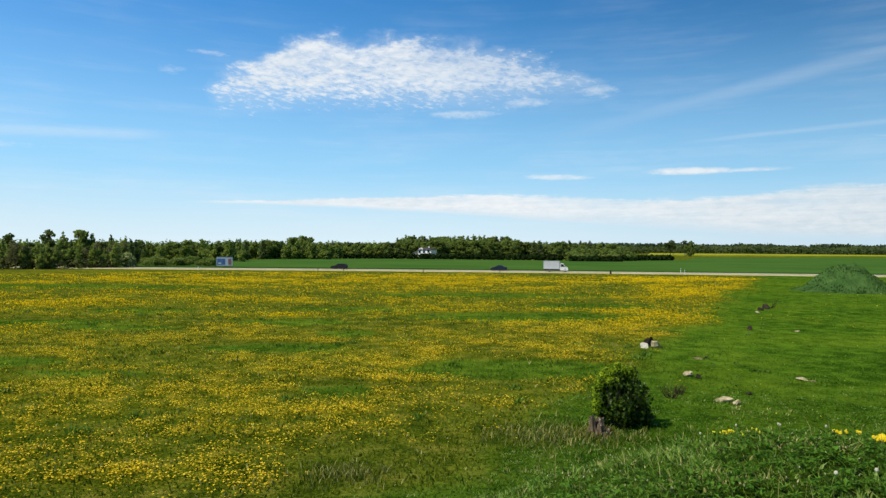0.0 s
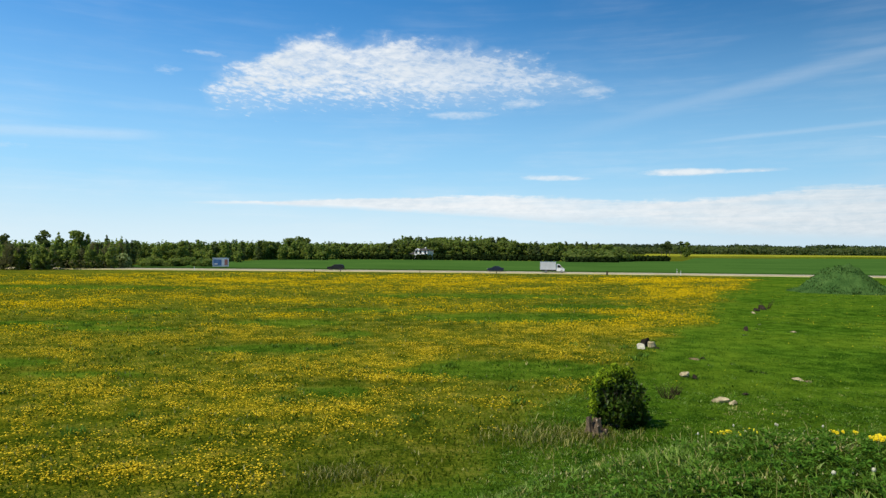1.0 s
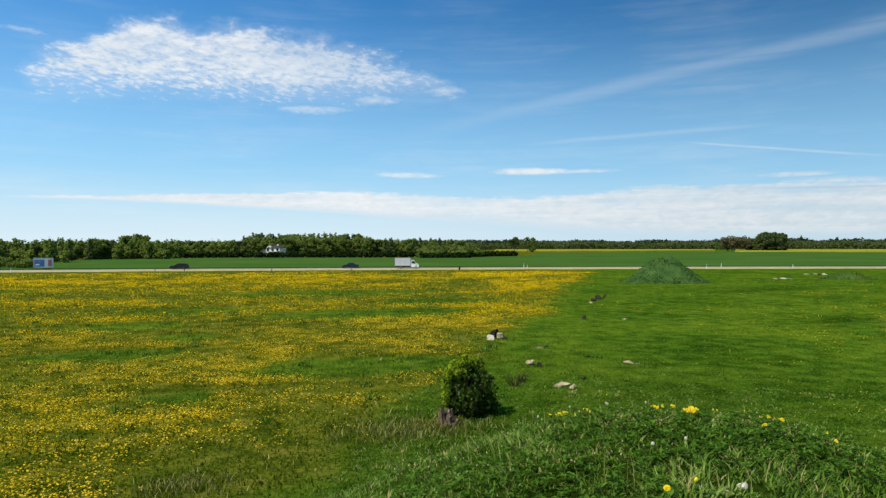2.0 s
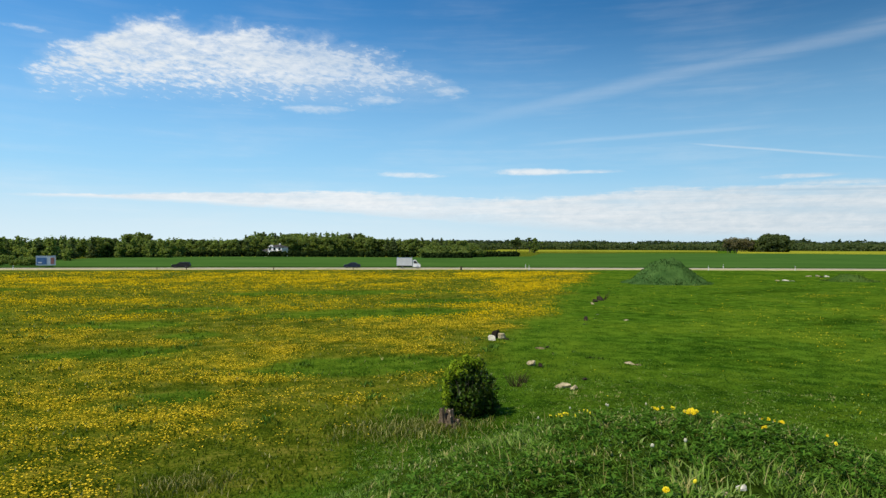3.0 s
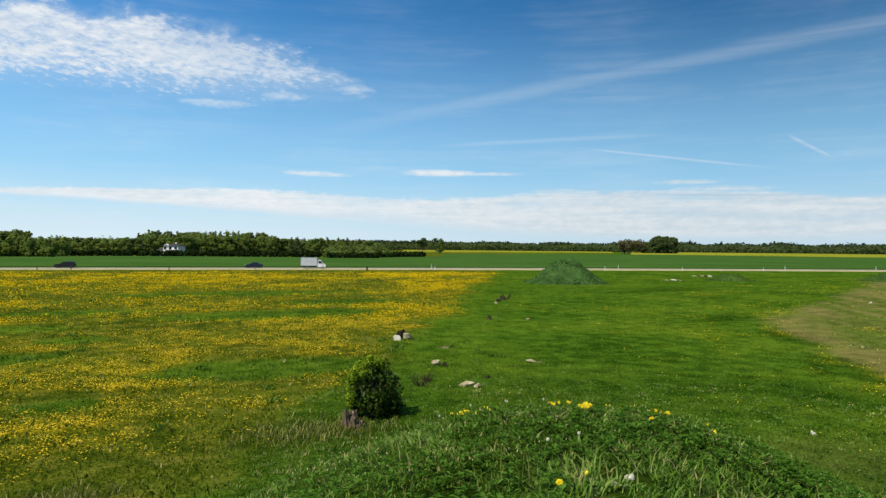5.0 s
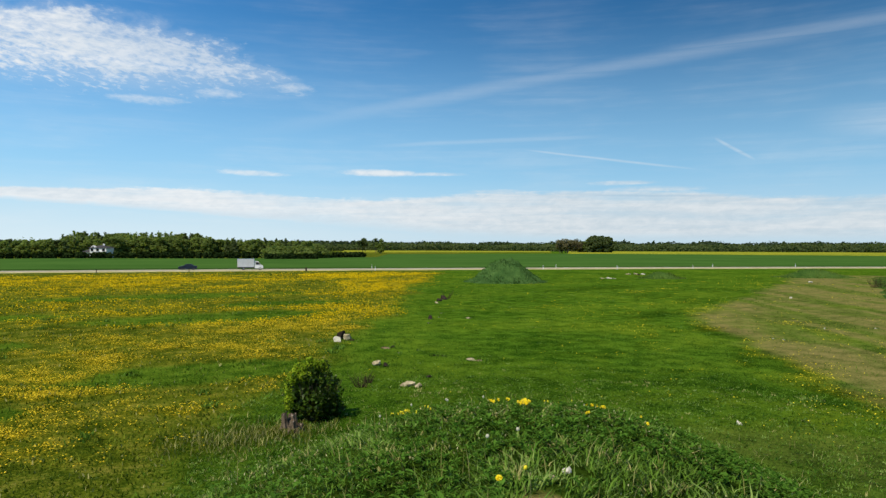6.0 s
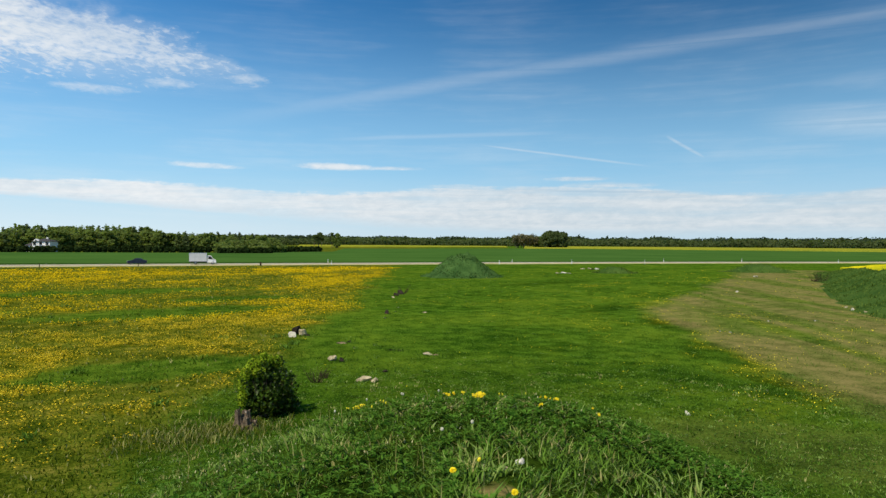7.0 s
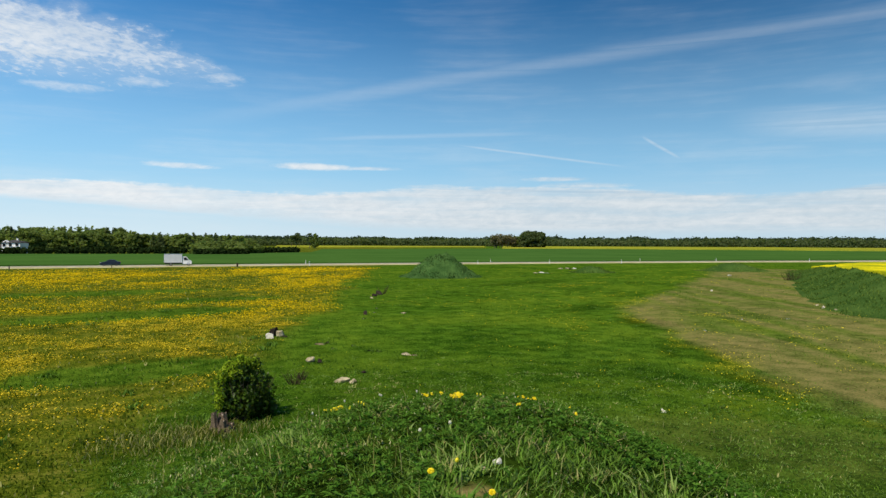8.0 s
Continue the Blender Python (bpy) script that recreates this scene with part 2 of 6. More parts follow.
LEAF_MID = material("mid_leaf", (0.115, 0.160, 0.042), (0.220, 0.280, 0.076), 0.25, 0.6, 0, island=0.25, leafy=0.55, fine_scale=2)
FAR_LEAF = material("far_leaf", (0.056, 0.080, 0.030), (0.108, 0.132, 0.050), 0.02, 0.9, 0, island=0.15, leafy=0.45, fine_scale=0.1)
HEDGE_LEAF = material("hedge_leaf", (0.010, 0.020, 0.006), (0.026, 0.044, 0.012), 0.3, 0.8, 0, island=0.5, leafy=0.1, fine_scale=2)
FAR_DARK = material("far_needles", (0.030, 0.046, 0.026), (0.052, 0.072, 0.038), 0.02, 0.9, 0, island=0.15, leafy=0.3, fine_scale=0.1)
LEAF_DARK = material("needles", (0.056, 0.082, 0.032), (0.112, 0.145, 0.054), 0.25, 0.7, 0, island=0.25, leafy=0.35, fine_scale=2)
LEAF_BROWN = material("bare_twigs", (0.12, 0.105, 0.055), (0.21, 0.185, 0.105), 0.25, 0.8, 0, island=0.25, leafy=0.4, fine_scale=2)
LEAF_PALE = material("pale_leaf", (0.22, 0.28, 0.10), (0.44, 0.50, 0.24), 0.4, 0.6, 0, island=0.6, leafy=0.3, fine_scale=2)
LEAF_BUSH = material("bush_leaf", (0.004, 0.014, 0.002), (0.076, 0.142, 0.013), 2.0, 0.4, 0, island=0.8, leafy=0.35, spec=0.2)
LEAF_SHOOT = material("young_leaf", (0.15, 0.25, 0.012), (0.38, 0.48, 0.035), 2.0, 0.5, 0, island=0.6, leafy=0.4)
ASPHALT = material("asphalt", (0.33, 0.30, 0.215), (0.42, 0.385, 0.285), 0.15, 0.85, 0.3, fine_scale=3)
GRAVEL = material("road_shoulder", (0.33, 0.30, 0.13), (0.50, 0.45, 0.25), 0.3, 0.95, 0.4, fine_scale=4)
WHITE = material("white_paint", (0.70, 0.70, 0.69), (0.80, 0.80, 0.79), 0.8, 0.45, 0, spec=0.4)
TRUCK_WHITE = material("truck_panel", (0.50, 0.51, 0.52), (0.64, 0.65, 0.66), 0.7, 0.5, 0, spec=0.4)
PLASTER = material("white_plaster", (0.74, 0.73, 0.70), (0.88, 0.87, 0.84), 0.6, 0.85, 0.1, spec=0.4)
ROOF = material("roof_tile", (0.045, 0.042, 0.042), (0.085, 0.08, 0.08), 1.5, 0.8, 0.4, spec=0.05)
CAR_DARK = material("dark_paint", (0.012, 0.013, 0.014), (0.022, 0.023, 0.025), 2, 0.5, 0, spec=0.12)
CAR_BLUE = material("blue_paint", (0.012, 0.02, 0.035), (0.02, 0.03, 0.05), 2, 0.5, 0, spec=0.12)
RUBBER = material("rubber", (0.012, 0.012, 0.012), (0.025, 0.025, 0.025), 20, 0.85, 0.2, spec=0.4)
STEEL = material("steel", (0.35, 0.35, 0.36), (0.5, 0.5, 0.5), 6, 0.35, 0, metal=0.9, spec=0.4)
DARKMETAL = material("dark_metal", (0.03, 0.03, 0.032), (0.06, 0.06, 0.062), 5, 0.6, 0.1, spec=0.4)
GLASS = material("window_glass", (0.012, 0.016, 0.02), (0.02, 0.026, 0.03), 2, 0.15, 0, spec=0.2)
LAMP_RED = material("lamp_red", (0.3, 0.01, 0.01), (0.4, 0.015, 0.012), 5, 0.25, 0, spec=0.4)
LAMP_CLEAR = material("lamp_clear", (0.6, 0.6, 0.58), (0.75, 0.75, 0.73), 5, 0.15, 0, spec=0.4)
SIGN_BLUE = material("sign_blue", (0.05, 0.12, 0.30), (0.14, 0.26, 0.46), 0.8, 0.6, 0)
SIGN_PALE = material("sign_pale", (0.42, 0.52, 0.62), (0.62, 0.68, 0.72), 0.8, 0.6, 0)
SIGN_RED = material("sign_red", (0.26, 0.12, 0.11), (0.40, 0.20, 0.17), 0.8, 0.6, 0)

# ---- building helpers ----


def spot(az, dist):
    """Plan position from a bearing (degrees, clockwise from +y) and a distance from the origin."""
    return dist * math.sin(radians(az)), dist * math.cos(radians(az))


def part(name, bm, mat, parent=None, label="", smooth=False):
    me = bpy.data.meshes.new(name)
    bm.to_mesh(me)
    bm.free()
    me.materials.append(mat)
    if smooth:
        me.polygons.foreach_set("use_smooth", [True] * len(me.polygons))
    ob = new(name, me)
    ob.parent = parent
    return tagged(ob, label)


def raw_mesh(name, verts, faces_size, index, mats, mat_index=None, smooth=False):
    """A mesh from arrays: all corner indices in one run, and the corners of each face."""
    me = bpy.data.meshes.new(name)
    me.vertices.add(len(verts))
    me.vertices.foreach_set("co", np.asarray(verts, np.float32).ravel())
    me.loops.add(len(index))
    me.loops.foreach_set("vertex_index", np.asarray(index, np.int32))
    me.polygons.add(len(faces_size))
    start = np.concatenate([[0], np.cumsum(faces_size)[:-1]]).astype(np.int32)
    me.polygons.foreach_set("loop_start", start)
    for m in mats:
        me.materials.append(m)
    if mat_index is not None:
        me.polygons.foreach_set("material_index", np.asarray(mat_index, np.int32))
    if smooth:
        me.polygons.foreach_set("use_smooth", np.ones(len(faces_size), bool))
    me.update(calc_edges=True)
    return me


def hash2(i, j, seed):
    h = (i.astype(np.int64) * 374761393 + j.astype(np.int64) * 668265263 + seed * 974711) & 0x7FFFFFFF
    h = ((h ^ (h >> 13)) * 1274126177) & 0x7FFFFFFF
    return ((h ^ (h >> 16)) & 0xFFFF) / 65535.0


def vnoise(x, y, scale, seed=0, octaves=3):
    """Smooth plan noise, 0 to 1."""
    total, amp, out = 0.0, 1.0, 0.0
    x, y = np.asarray(x, float) / scale, np.asarray(y, float) / scale
    for o in range(octaves):
        i, j = np.floor(x), np.floor(y)
        u, v = x - i, y - j
        u, v = u * u * (3 - 2 * u), v * v * (3 - 2 * v)
        a, b = hash2(i, j, seed + o), hash2(i + 1, j, seed + o)
        c, d = hash2(i, j + 1, seed + o), hash2(i + 1, j + 1, seed + o)
        out = out + amp * ((a * (1 - u) + b * u) * (1 - v) + (c * (1 - u) + d * u) * v)
        total, amp, x, y = total + amp, amp * 0.55, x * 2.03 + 17.3, y * 2.03 - 9.1
    return out / total


def sstep(a, b, v):
    t = np.clip((np.asarray(v, float) - a) / (b - a), 0, 1)
    return t * t * (3 - 2 * t)


# ---- the land ----
AX = radians(35.0)


def heap(x, y):
    """The long earth heap that carries the viewpoint."""
    s, u = x * math.sin(AX) + y * math.cos(AX), x * math.cos(AX) - y * math.sin(AX)
    front = 1 / (1 + np.exp(np.clip((s - 10.6) / 1.45, -30, 30)))
    back = 1 / (1 + np.exp(np.clip(-(s + 9.0) / 1.5, -30, 30)))
    return 3.87 * front * back * np.exp(-(np.abs(u) / np.where(u < 0, 6.0, 5.2)) ** 2.05)


def gz(x, y):
    x, y = np.asarray(x, float), np.asarray(y, float)
    r = np.hypot(x, y)
    h = heap(x, y)
    rough = (vnoise(x, y, 1.1, 5, 3) - 0.5) * 0.10 + (vnoise(x, y, 6.0, 8, 2) - 0.5) * 0.18
    return h + rough * (0.45 + 0.55 * np.clip(h, 0, 1)) * sstep(260, 120, r)


def edge_line(y):
    """Where the flowering meadow ends and the mown strip with the stones begins."""
    return 0.54 * (y - 15.0) + 0.4


def meadow(x, y):
    w = (vnoise(x, y, 5.0, 21, 3) - 0.5) * (2.0 + 0.06 * np.hypot(x, y))
    return sstep(1.6, -1.6, (x - edge_line(y)) * 0.88 + w) * sstep(0.25, 0.02, heap(x, y) - 0.1)


def ell(x, y, cx, cy, a, b, turn):
    c, s = math.cos(radians(turn)), math.sin(radians(turn))
    dx, dy = x - cx, y - cy
    return ((dx * c + dy * s) / a) ** 2 + ((dy * c - dx * s) / b) ** 2


WORN = [(14, -6), (25, 11), (31, 20.8), (41.5, 36.5), (48, 40), (60, 45.5), (106, 74), (124, 84), (132, 77), (69, 39), (55, 28), (52, 18), (40, -4)]


def worn_edge(x, y):
    """Metres outside (+) or inside (-) the worn ground, with an uneven rim."""
    x, y = np.asarray(x, float), np.asarray(y, float)
    best, inside = np.full(x.shape, 1e9), np.zeros(x.shape, bool)
    for (ax, ay), (bx, by) in zip(WORN, WORN[1:] + WORN[:1]):
        ex, ey = bx - ax, by - ay
        f = np.clip(((x - ax) * ex + (y - ay) * ey) / (ex * ex + ey * ey), 0, 1)
        best = np.minimum(best, np.hypot(x - ax - f * ex, y - ay - f * ey))
        cross = (ay > y) != (by > y)
        inside ^= cross & (x < ex * (y - ay) / (ey if abs(ey) > 1e-9 else 1e-9) + ax)
    w = (vnoise(x, y, 3.0, 31, 3) - 0.5) * (1.5 + 0.03 * np.hypot(x, y))
    return np.where(inside, -best, best) + w - 2.2


def bare(x, y):
    big = sstep(0.9, -1.4, worn_edge(x, y))
    al, ac = x * 0.55 + y * 0.835, x * 0.835 - y * 0.55
    streak = vnoise(al * 0.10, ac, 1.1, 33, 4) * 0.65 + vnoise(al * 0.3, ac, 4.0, 35, 3) * 0.35
    verge = np.exp(-((ac - 18.4 - (vnoise(al, ac * 0.2, 6.0, 37, 2) - 0.5) * 1.6) / 0.7) ** 2) * sstep(58, 44, al)
    big = big * (0.30 + 0.70 * sstep(0.34, 0.60, streak)) * (1 - 0.75 * verge)
    big = np.maximum(big, 0.2 * sstep(1.8, 0.3, ell(x, y, 17.5, 8.0, 7.0, 3.0, -55) + (vnoise(x, y, 1.6, 38, 3) - 0.5) * 2.0))
    cx, cy = spot(35.3, 3.86)
    return np.maximum(big, sstep(1.2, 0.5, ell(x, y, cx, cy, 0.15, 0.13, 20)))


# centre, half axes and turn of the hollows where nothing flowers
GREEN_POOLS = [(2.7, 29.2, 4.8, 2.2, 5), (-9.2, 35, 3.6, 1.5, 0), (-10.8, 47, 3.6, 2.2, 0), (-6.0, 41, 1.6, 1.4, 0), (-28, 46.3, 7, 1.3, 0), (-22, 43.4, 4.2, 1.2, 0),
               (-25.5, 55, 4.2, 1.7, 0), (-20.5, 30.4, 2.6, 1.3, 0), (-15, 27.7, 2.4, 0.7, 0), (-4.0, 24.5, 1.3, 0.9, 0), (6.2, 52, 8.5, 3.3, 4), (14, 62, 6, 2.6, 0), (4, 75, 13, 3.2, 0),
               (-8, 57, 5, 2.0, 0), (-52, 88, 20, 4, 0)]
# the same for the drifts where the dandelions stand thickest
DRIFTS = [(-1.3, 29.6, 1.9, 3.8, -6), (2.8, 36.2, 5.4, 2.5, -6), (6.4, 34.0, 2.2, 1.2, 0), (12.0, 43.2, 7.5, 2.4, -8), (20.5, 55.5, 5.5, 6.0, 20), (38, 88, 11, 24, -28),
          (6, 112, 52, 13, 3), (-34.5, 61, 8, 4.2, 0), (-17, 67, 12, 4.5, 0), (-15.5, 51, 6.5, 2.6, 0), (-10, 24.6, 3.0, 1.1, 0), (-3.6, 21.6, 1.3, 0.8, 0), (-6.2, 15.2, 2.6, 1.0, 0)]


def pools(x, y):
    """Green hollows in the meadow where nothing flowers."""
    out = np.zeros(np.shape(x))
    for cx, cy, a, b, turn in GREEN_POOLS:
        out = np.maximum(out, sstep(1.6, 0.75, ell(x, y, cx, cy, a, b, turn) + (vnoise(x, y, 2.0, 47, 3) - 0.5) * 1.1))
    return out


def drifts(x, y):
    out = np.zeros(np.shape(x))
    for cx, cy, a, b, turn in DRIFTS:
        out = np.maximum(out, sstep(1.7, 0.5, ell(x, y, cx, cy, a, b, turn) + (vnoise(x * 0.6, y, 1.8, 48, 3) - 0.5) * 1.3))
    return out


def bloom(x, y):
    """How thickly the dandelions stand, 0 to 1."""
    r = np.hypot(x, y)
    n = vnoise(x, y, 7.0, 41, 3) * 0.45 + vnoise(x, y, 2.0, 43, 3) * 0.3 + vnoise(x * 0.3, y, 2.0, 45, 3) * 0.25
    d = sstep(0.42, 0.62, n) * 0.46 + 0.10
    d = np.maximum(d, sstep(36, 22, r) * sstep(5, -3, x) * (0.20 + 0.30 * sstep(0.40, 0.62, n)))
    d = d + drifts(x, y) * (0.15 + 0.55 * sstep(0.36, 0.58, n))
    d = d * (1 - 0.98 * pools(x, y))
    tuft = sstep(0.26, 0.66, vnoise(x * 0.7, y, 0.5 + 0.006 * r, 49, 2))
    streak = sstep(0.30, 0.62, vnoise(x * 0.16, y, 0.7 + 0.012 * r, 50, 3))
    far = sstep(30, 60, r)
    d = np.clip(d * (0.2 + 1.2 * tuft) * (1 - far + far * (0.25 + 1.15 * streak)), 0, 1)
    near_edge = sstep(13.0, 17.5, r + 2.2 * (vnoise(x, y, 2.5, 55, 2) - 0.5)) * (1 - 0.8 * sstep(18.6, 17.0, y + 0.35 * x) * sstep(-5.2, -2.6, x))
    return d * meadow(x, y) * near_edge * (0.2 + 0.8 * sstep(140.0, 126.0, y + 0.16 * x)) * sstep(152, 146, y + 0.13 * x)


FLECKS = [(43.3, 45.8, 3.2, 1.1, 40), (36.6, 34.4, 2.4, 1.0, 45), (78, 73.5, 5, 1.3, 10), (88, 67.5, 7, 0.8, -10), (79, 56.5, 2.2, 0.8, 30), (42, 30.5, 2.4, 1.1, 55), (50, 48, 5, 1.0, 25),
          (29.5, 29.8, 3.0, 1.0, 40), (29, 24.4, 1.8, 2.6, 0), (27.5, 18.5, 1.6, 2.6, -30), (32, 49, 5, 1.6, 0), (60, 62, 8, 1.6, 20)]


def strip_bloom(x, y):
    """Thin lines and flecks of dandelions on the strip and round the bare ground."""
    e = worn_edge(x, y)
    al, ac = x * 0.55 + y * 0.835, x * 0.835 - y * 0.55
    line = np.exp(-((ac - 18.4 - (vnoise(al, ac * 0.2, 6.0, 37, 2) - 0.5) * 1.6) / 0.5) ** 2) * sstep(58, 44, al) * sstep(12, 18, al)
    ring = sstep(-1.2, 0.3, e) * (sstep(1.5, 0.5, e) * sstep(70, 40, x) + 0.25 * sstep(7, 1.0, e))
    fleck = np.zeros(np.shape(x))
    for cx, cy, a, b, turn in FLECKS:
        fleck = np.maximum(fleck, sstep(1.8, 0.4, ell(x, y, cx, cy, a, b, turn) + (vnoise(x * 0.5, y, 1.2, 52, 3) - 0.5) * 2.0))
    n = sstep(0.42, 0.64, vnoise(x, y, 1.6, 51, 3))
    d = n * (0.05 + 0.42 * ring + 0.6 * line + 0.38 * fleck + 0.12 * sstep(14, 4, e) * sstep(60, 35, x))
    return (1 - meadow(x, y)) * d * sstep(0.4, 0.1, heap(x, y)) * sstep(140, 110, y + 0.16 * x) * (0.15 + 0.85 * sstep(18, 26, np.hypot(x, y)))


# lush spots on the strip; those by the heap's foot also paint a shaded hollow
LUSH_SHADE_SPOTS = [(20.4, 18.8, 2.6, 1.4, -30), (21.8, 15.6, 4.2, 1.4, -35), (34.5, 29.5, 3.6, 1.5, 50), (38.4, 39.3, 4, 1.6, 30), (28, 21, 1.6, 3, -35), (56, 68, 9, 2.4, 10), (14, 21.5, 3, 1.2, 0), (12.5, 13.0, 5.0, 2.4, -35), (16, 9.5, 5.0, 2.6, -45), (6.0, 18.5, 4.5, 1.5, -10)]


def rank(x, y):
    """Darker turf, part ranker, part painted shade: round the heap's foot and in spots on the strip."""
    r = np.hypot(x, y)
    out = 0.75 * sstep(40, 17, r * (0.7 + 0.6 * vnoise(x, y, 5.0, 57, 3))) * (1 - 0.8 * meadow(x, y) * sstep(-12, 1, x))
    for cx, cy, a, b, turn in LUSH_SHADE_SPOTS:
        out = np.maximum(out, sstep(1.7, 0.3, ell(x, y, cx, cy, a, b, turn) + (vnoise(x, y, 1.6, 58, 3) - 0.5) * 1.6))
    return np.maximum(out, 0.28 * sstep(0.50, 0.74, vnoise(x, y, 4.5, 59, 4)) * (1 - meadow(x, y)))


def road_y(x):
    return 155.0 - 0.13 * x - 0.00055 * x * x


def ground_material():
    m = bpy.data.materials.new("meadow_ground")
    m.use_nodes = True
    t = m.node_tree
    b = t.nodes["Principled BSDF"]
    b.inputs["Roughness"].default_value, b.inputs["Specular IOR Level"].default_value = 0.95, 0.0
    co = t.nodes.new("ShaderNodeTexCoord").outputs["Object"]

    def field(name):
        n = t.nodes.new("ShaderNodeAttribute")
        n.attribute_name = name
        return Val(t, n.outputs["Fac"])

    broad = noise_of(t, co, 0.12, 4, 0.6)
    mid = noise_of(t, co, 0.9, 4, 0.6)
    fine = noise_of(t, co, 9.0, 4, 0.7)
    tone = (broad * 0.2 + mid * 0.35 + fine * 0.45).ramp(0.40, 0.60)
    lush = mix_col(t, tone, (0.017, 0.055, 0.003), (0.104, 0.204, 0.014))
    lush = mix_col(t, broad.ramp(0.40, 0.70) * 0.6, lush, mix_col(t, tone, (0.042, 0.084, 0.004), (0.136, 0.196, 0.013)))
    field_green = mix_col(t, tone, (0.028, 0.050, 0.003), (0.138, 0.170, 0.012))
    # darker tones for rank turf and for the shade painted beside the heap
    lush = mix_col(t, field("rank") * 0.85, lush, mix_col(t, tone, (0.009, 0.032, 0.002), (0.050, 0.108, 0.006)))
    field_green = mix_col(t, field("rank") * 0.85, field_green, mix_col(t, tone, (0.016, 0.040, 0.002), (0.070, 0.105, 0.006)))
    col = mix_col(t, field("meadow"), lush, field_green)
    straw = (mid * 0.5 + fine * 0.5).ramp(0.48, 0.70) * 0.6
    col = mix_col(t, straw * field("meadow"), col, (0.23, 0.17, 0.045))
    gold = field("bloom") * (fine * 0.7 + mid * 0.3).ramp(0.40, 0.62)
    col = mix_col(t, gold * 0.65, col, (0.46, 0.34, 0.006))
    # shade between the heap's blades and beneath the bush, painted as near-black ground
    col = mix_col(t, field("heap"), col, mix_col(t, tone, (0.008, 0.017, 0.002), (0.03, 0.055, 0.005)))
    earth = mix_col(t, fine * 0.6 + mid * 0.4, (0.128, 0.106, 0.030), (0.34, 0.275, 0.10))
    col = mix_col(t, field("bare") * (mid * 0.5 + fine * 0.5).ramp(0.36, 0.62, 0.38, 0.95), col, earth)
    t.links.new(col, b.inputs["Base Color"])
    n = t.nodes.new("ShaderNodeBump")
    n.inputs["Strength"].default_value, n.inputs["Distance"].default_value = 0.9, 0.12
    t.links.new((fine * 0.5 + mid * 0.5).s, n.inputs["Height"])
    t.links.new(n.outputs[0], b.inputs["Normal"])
    return m


def build_ground():
    rings = np.concatenate([[0.0], np.geomspace(0.6, 4600, 350)])
    steps = 450
    ang = np.linspace(0, 2 * np.pi, steps, endpoint=False)
    R, A = np.meshgrid(rings[1:], ang, indexing="ij")
    x, y = R * np.sin(A), R * np.cos(A)
    co = np.stack([x, y, gz(x, y)], -1).reshape(-1, 3)
    co = np.concatenate([co, [[0, 0, float(gz(0.0, 0.0))]]])
    nr = len(rings) - 1
    i, j = np.meshgrid(np.arange(nr - 1), np.arange(steps), indexing="ij")
    jn = (j + 1) % steps
    quads = np.stack([i * steps + j, i * steps + jn, (i + 1) * steps + jn, (i + 1) * steps + j], -1).reshape(-1, 4)[:, ::-1]
    tris = np.stack([np.arange(steps), np.full(steps, len(co) - 1), (np.arange(steps) + 1) % steps], -1)[:, ::-1]
    me = raw_mesh("ground", co, np.concatenate([np.full(len(quads), 4), np.full(len(tris), 3)]), np.concatenate([quads.ravel(), tris.ravel()]),
                  [ground_material()], smooth=True)
    # where shade is painted into the ground: below the heap's grass, below the bush
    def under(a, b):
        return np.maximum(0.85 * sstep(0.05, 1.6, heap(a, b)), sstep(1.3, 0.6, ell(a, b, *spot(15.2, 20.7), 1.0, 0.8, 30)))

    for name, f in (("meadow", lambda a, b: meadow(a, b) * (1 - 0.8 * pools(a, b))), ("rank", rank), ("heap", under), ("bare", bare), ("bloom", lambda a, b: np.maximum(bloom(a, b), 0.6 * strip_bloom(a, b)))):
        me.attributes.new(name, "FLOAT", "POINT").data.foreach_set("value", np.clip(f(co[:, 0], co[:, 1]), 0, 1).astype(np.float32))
    tagged(new("ground", me), "flat green dandelion meadow with a worn bare patch", "ground", kind="structure")


build_ground()


def ribbon(name, x0, x1, a, b, z, mat, label, category, step=6.0, skirt=0.0):
    """A strip that follows the road's line, between two offsets from its middle."""
    bm = bmesh.new()
    rows = []
    n = int((x1 - x0) / step) + 1
    for k in range(n):
        x = x0 + (x1 - x0) * k / (n - 1)
        slope = -0.13 - 0.0011 * x
        nx, ny = -slope / math.hypot(1, slope), 1 / math.hypot(1, slope)
        pts = [(a, z), (b, z)]
        if skirt:
            pts = [(a - skirt, -0.1), *pts, (b + skirt, -0.1)]
        rows.append([bm.verts.new((x + nx * o, road_y(x) + ny * o, h)) for o, h in pts])
    for p, q in zip(rows, rows[1:]):
        for k in range(len(p) - 1):
            bm.faces.new((p[k], q[k], q[k + 1], p[k + 1]))
    return tagged(part(name, bm, mat), label, category, kind="structure")


ribbon("road_shoulder", -420, 520, -4.0, 4.0, 0.20, GRAVEL, "pale gravel shoulder along the country road", "road", skirt=0.5)
ribbon("road", -420, 520, -3.3, 3.3, 0.212, ASPHALT, "sun-bleached grey asphalt country road", "road")
for side in (-3.0, 3.0):
    ribbon("road_marking", -420, 520, side - 0.06, side + 0.06, 0.217, WHITE, "white painted edge line on asphalt", "road marking")


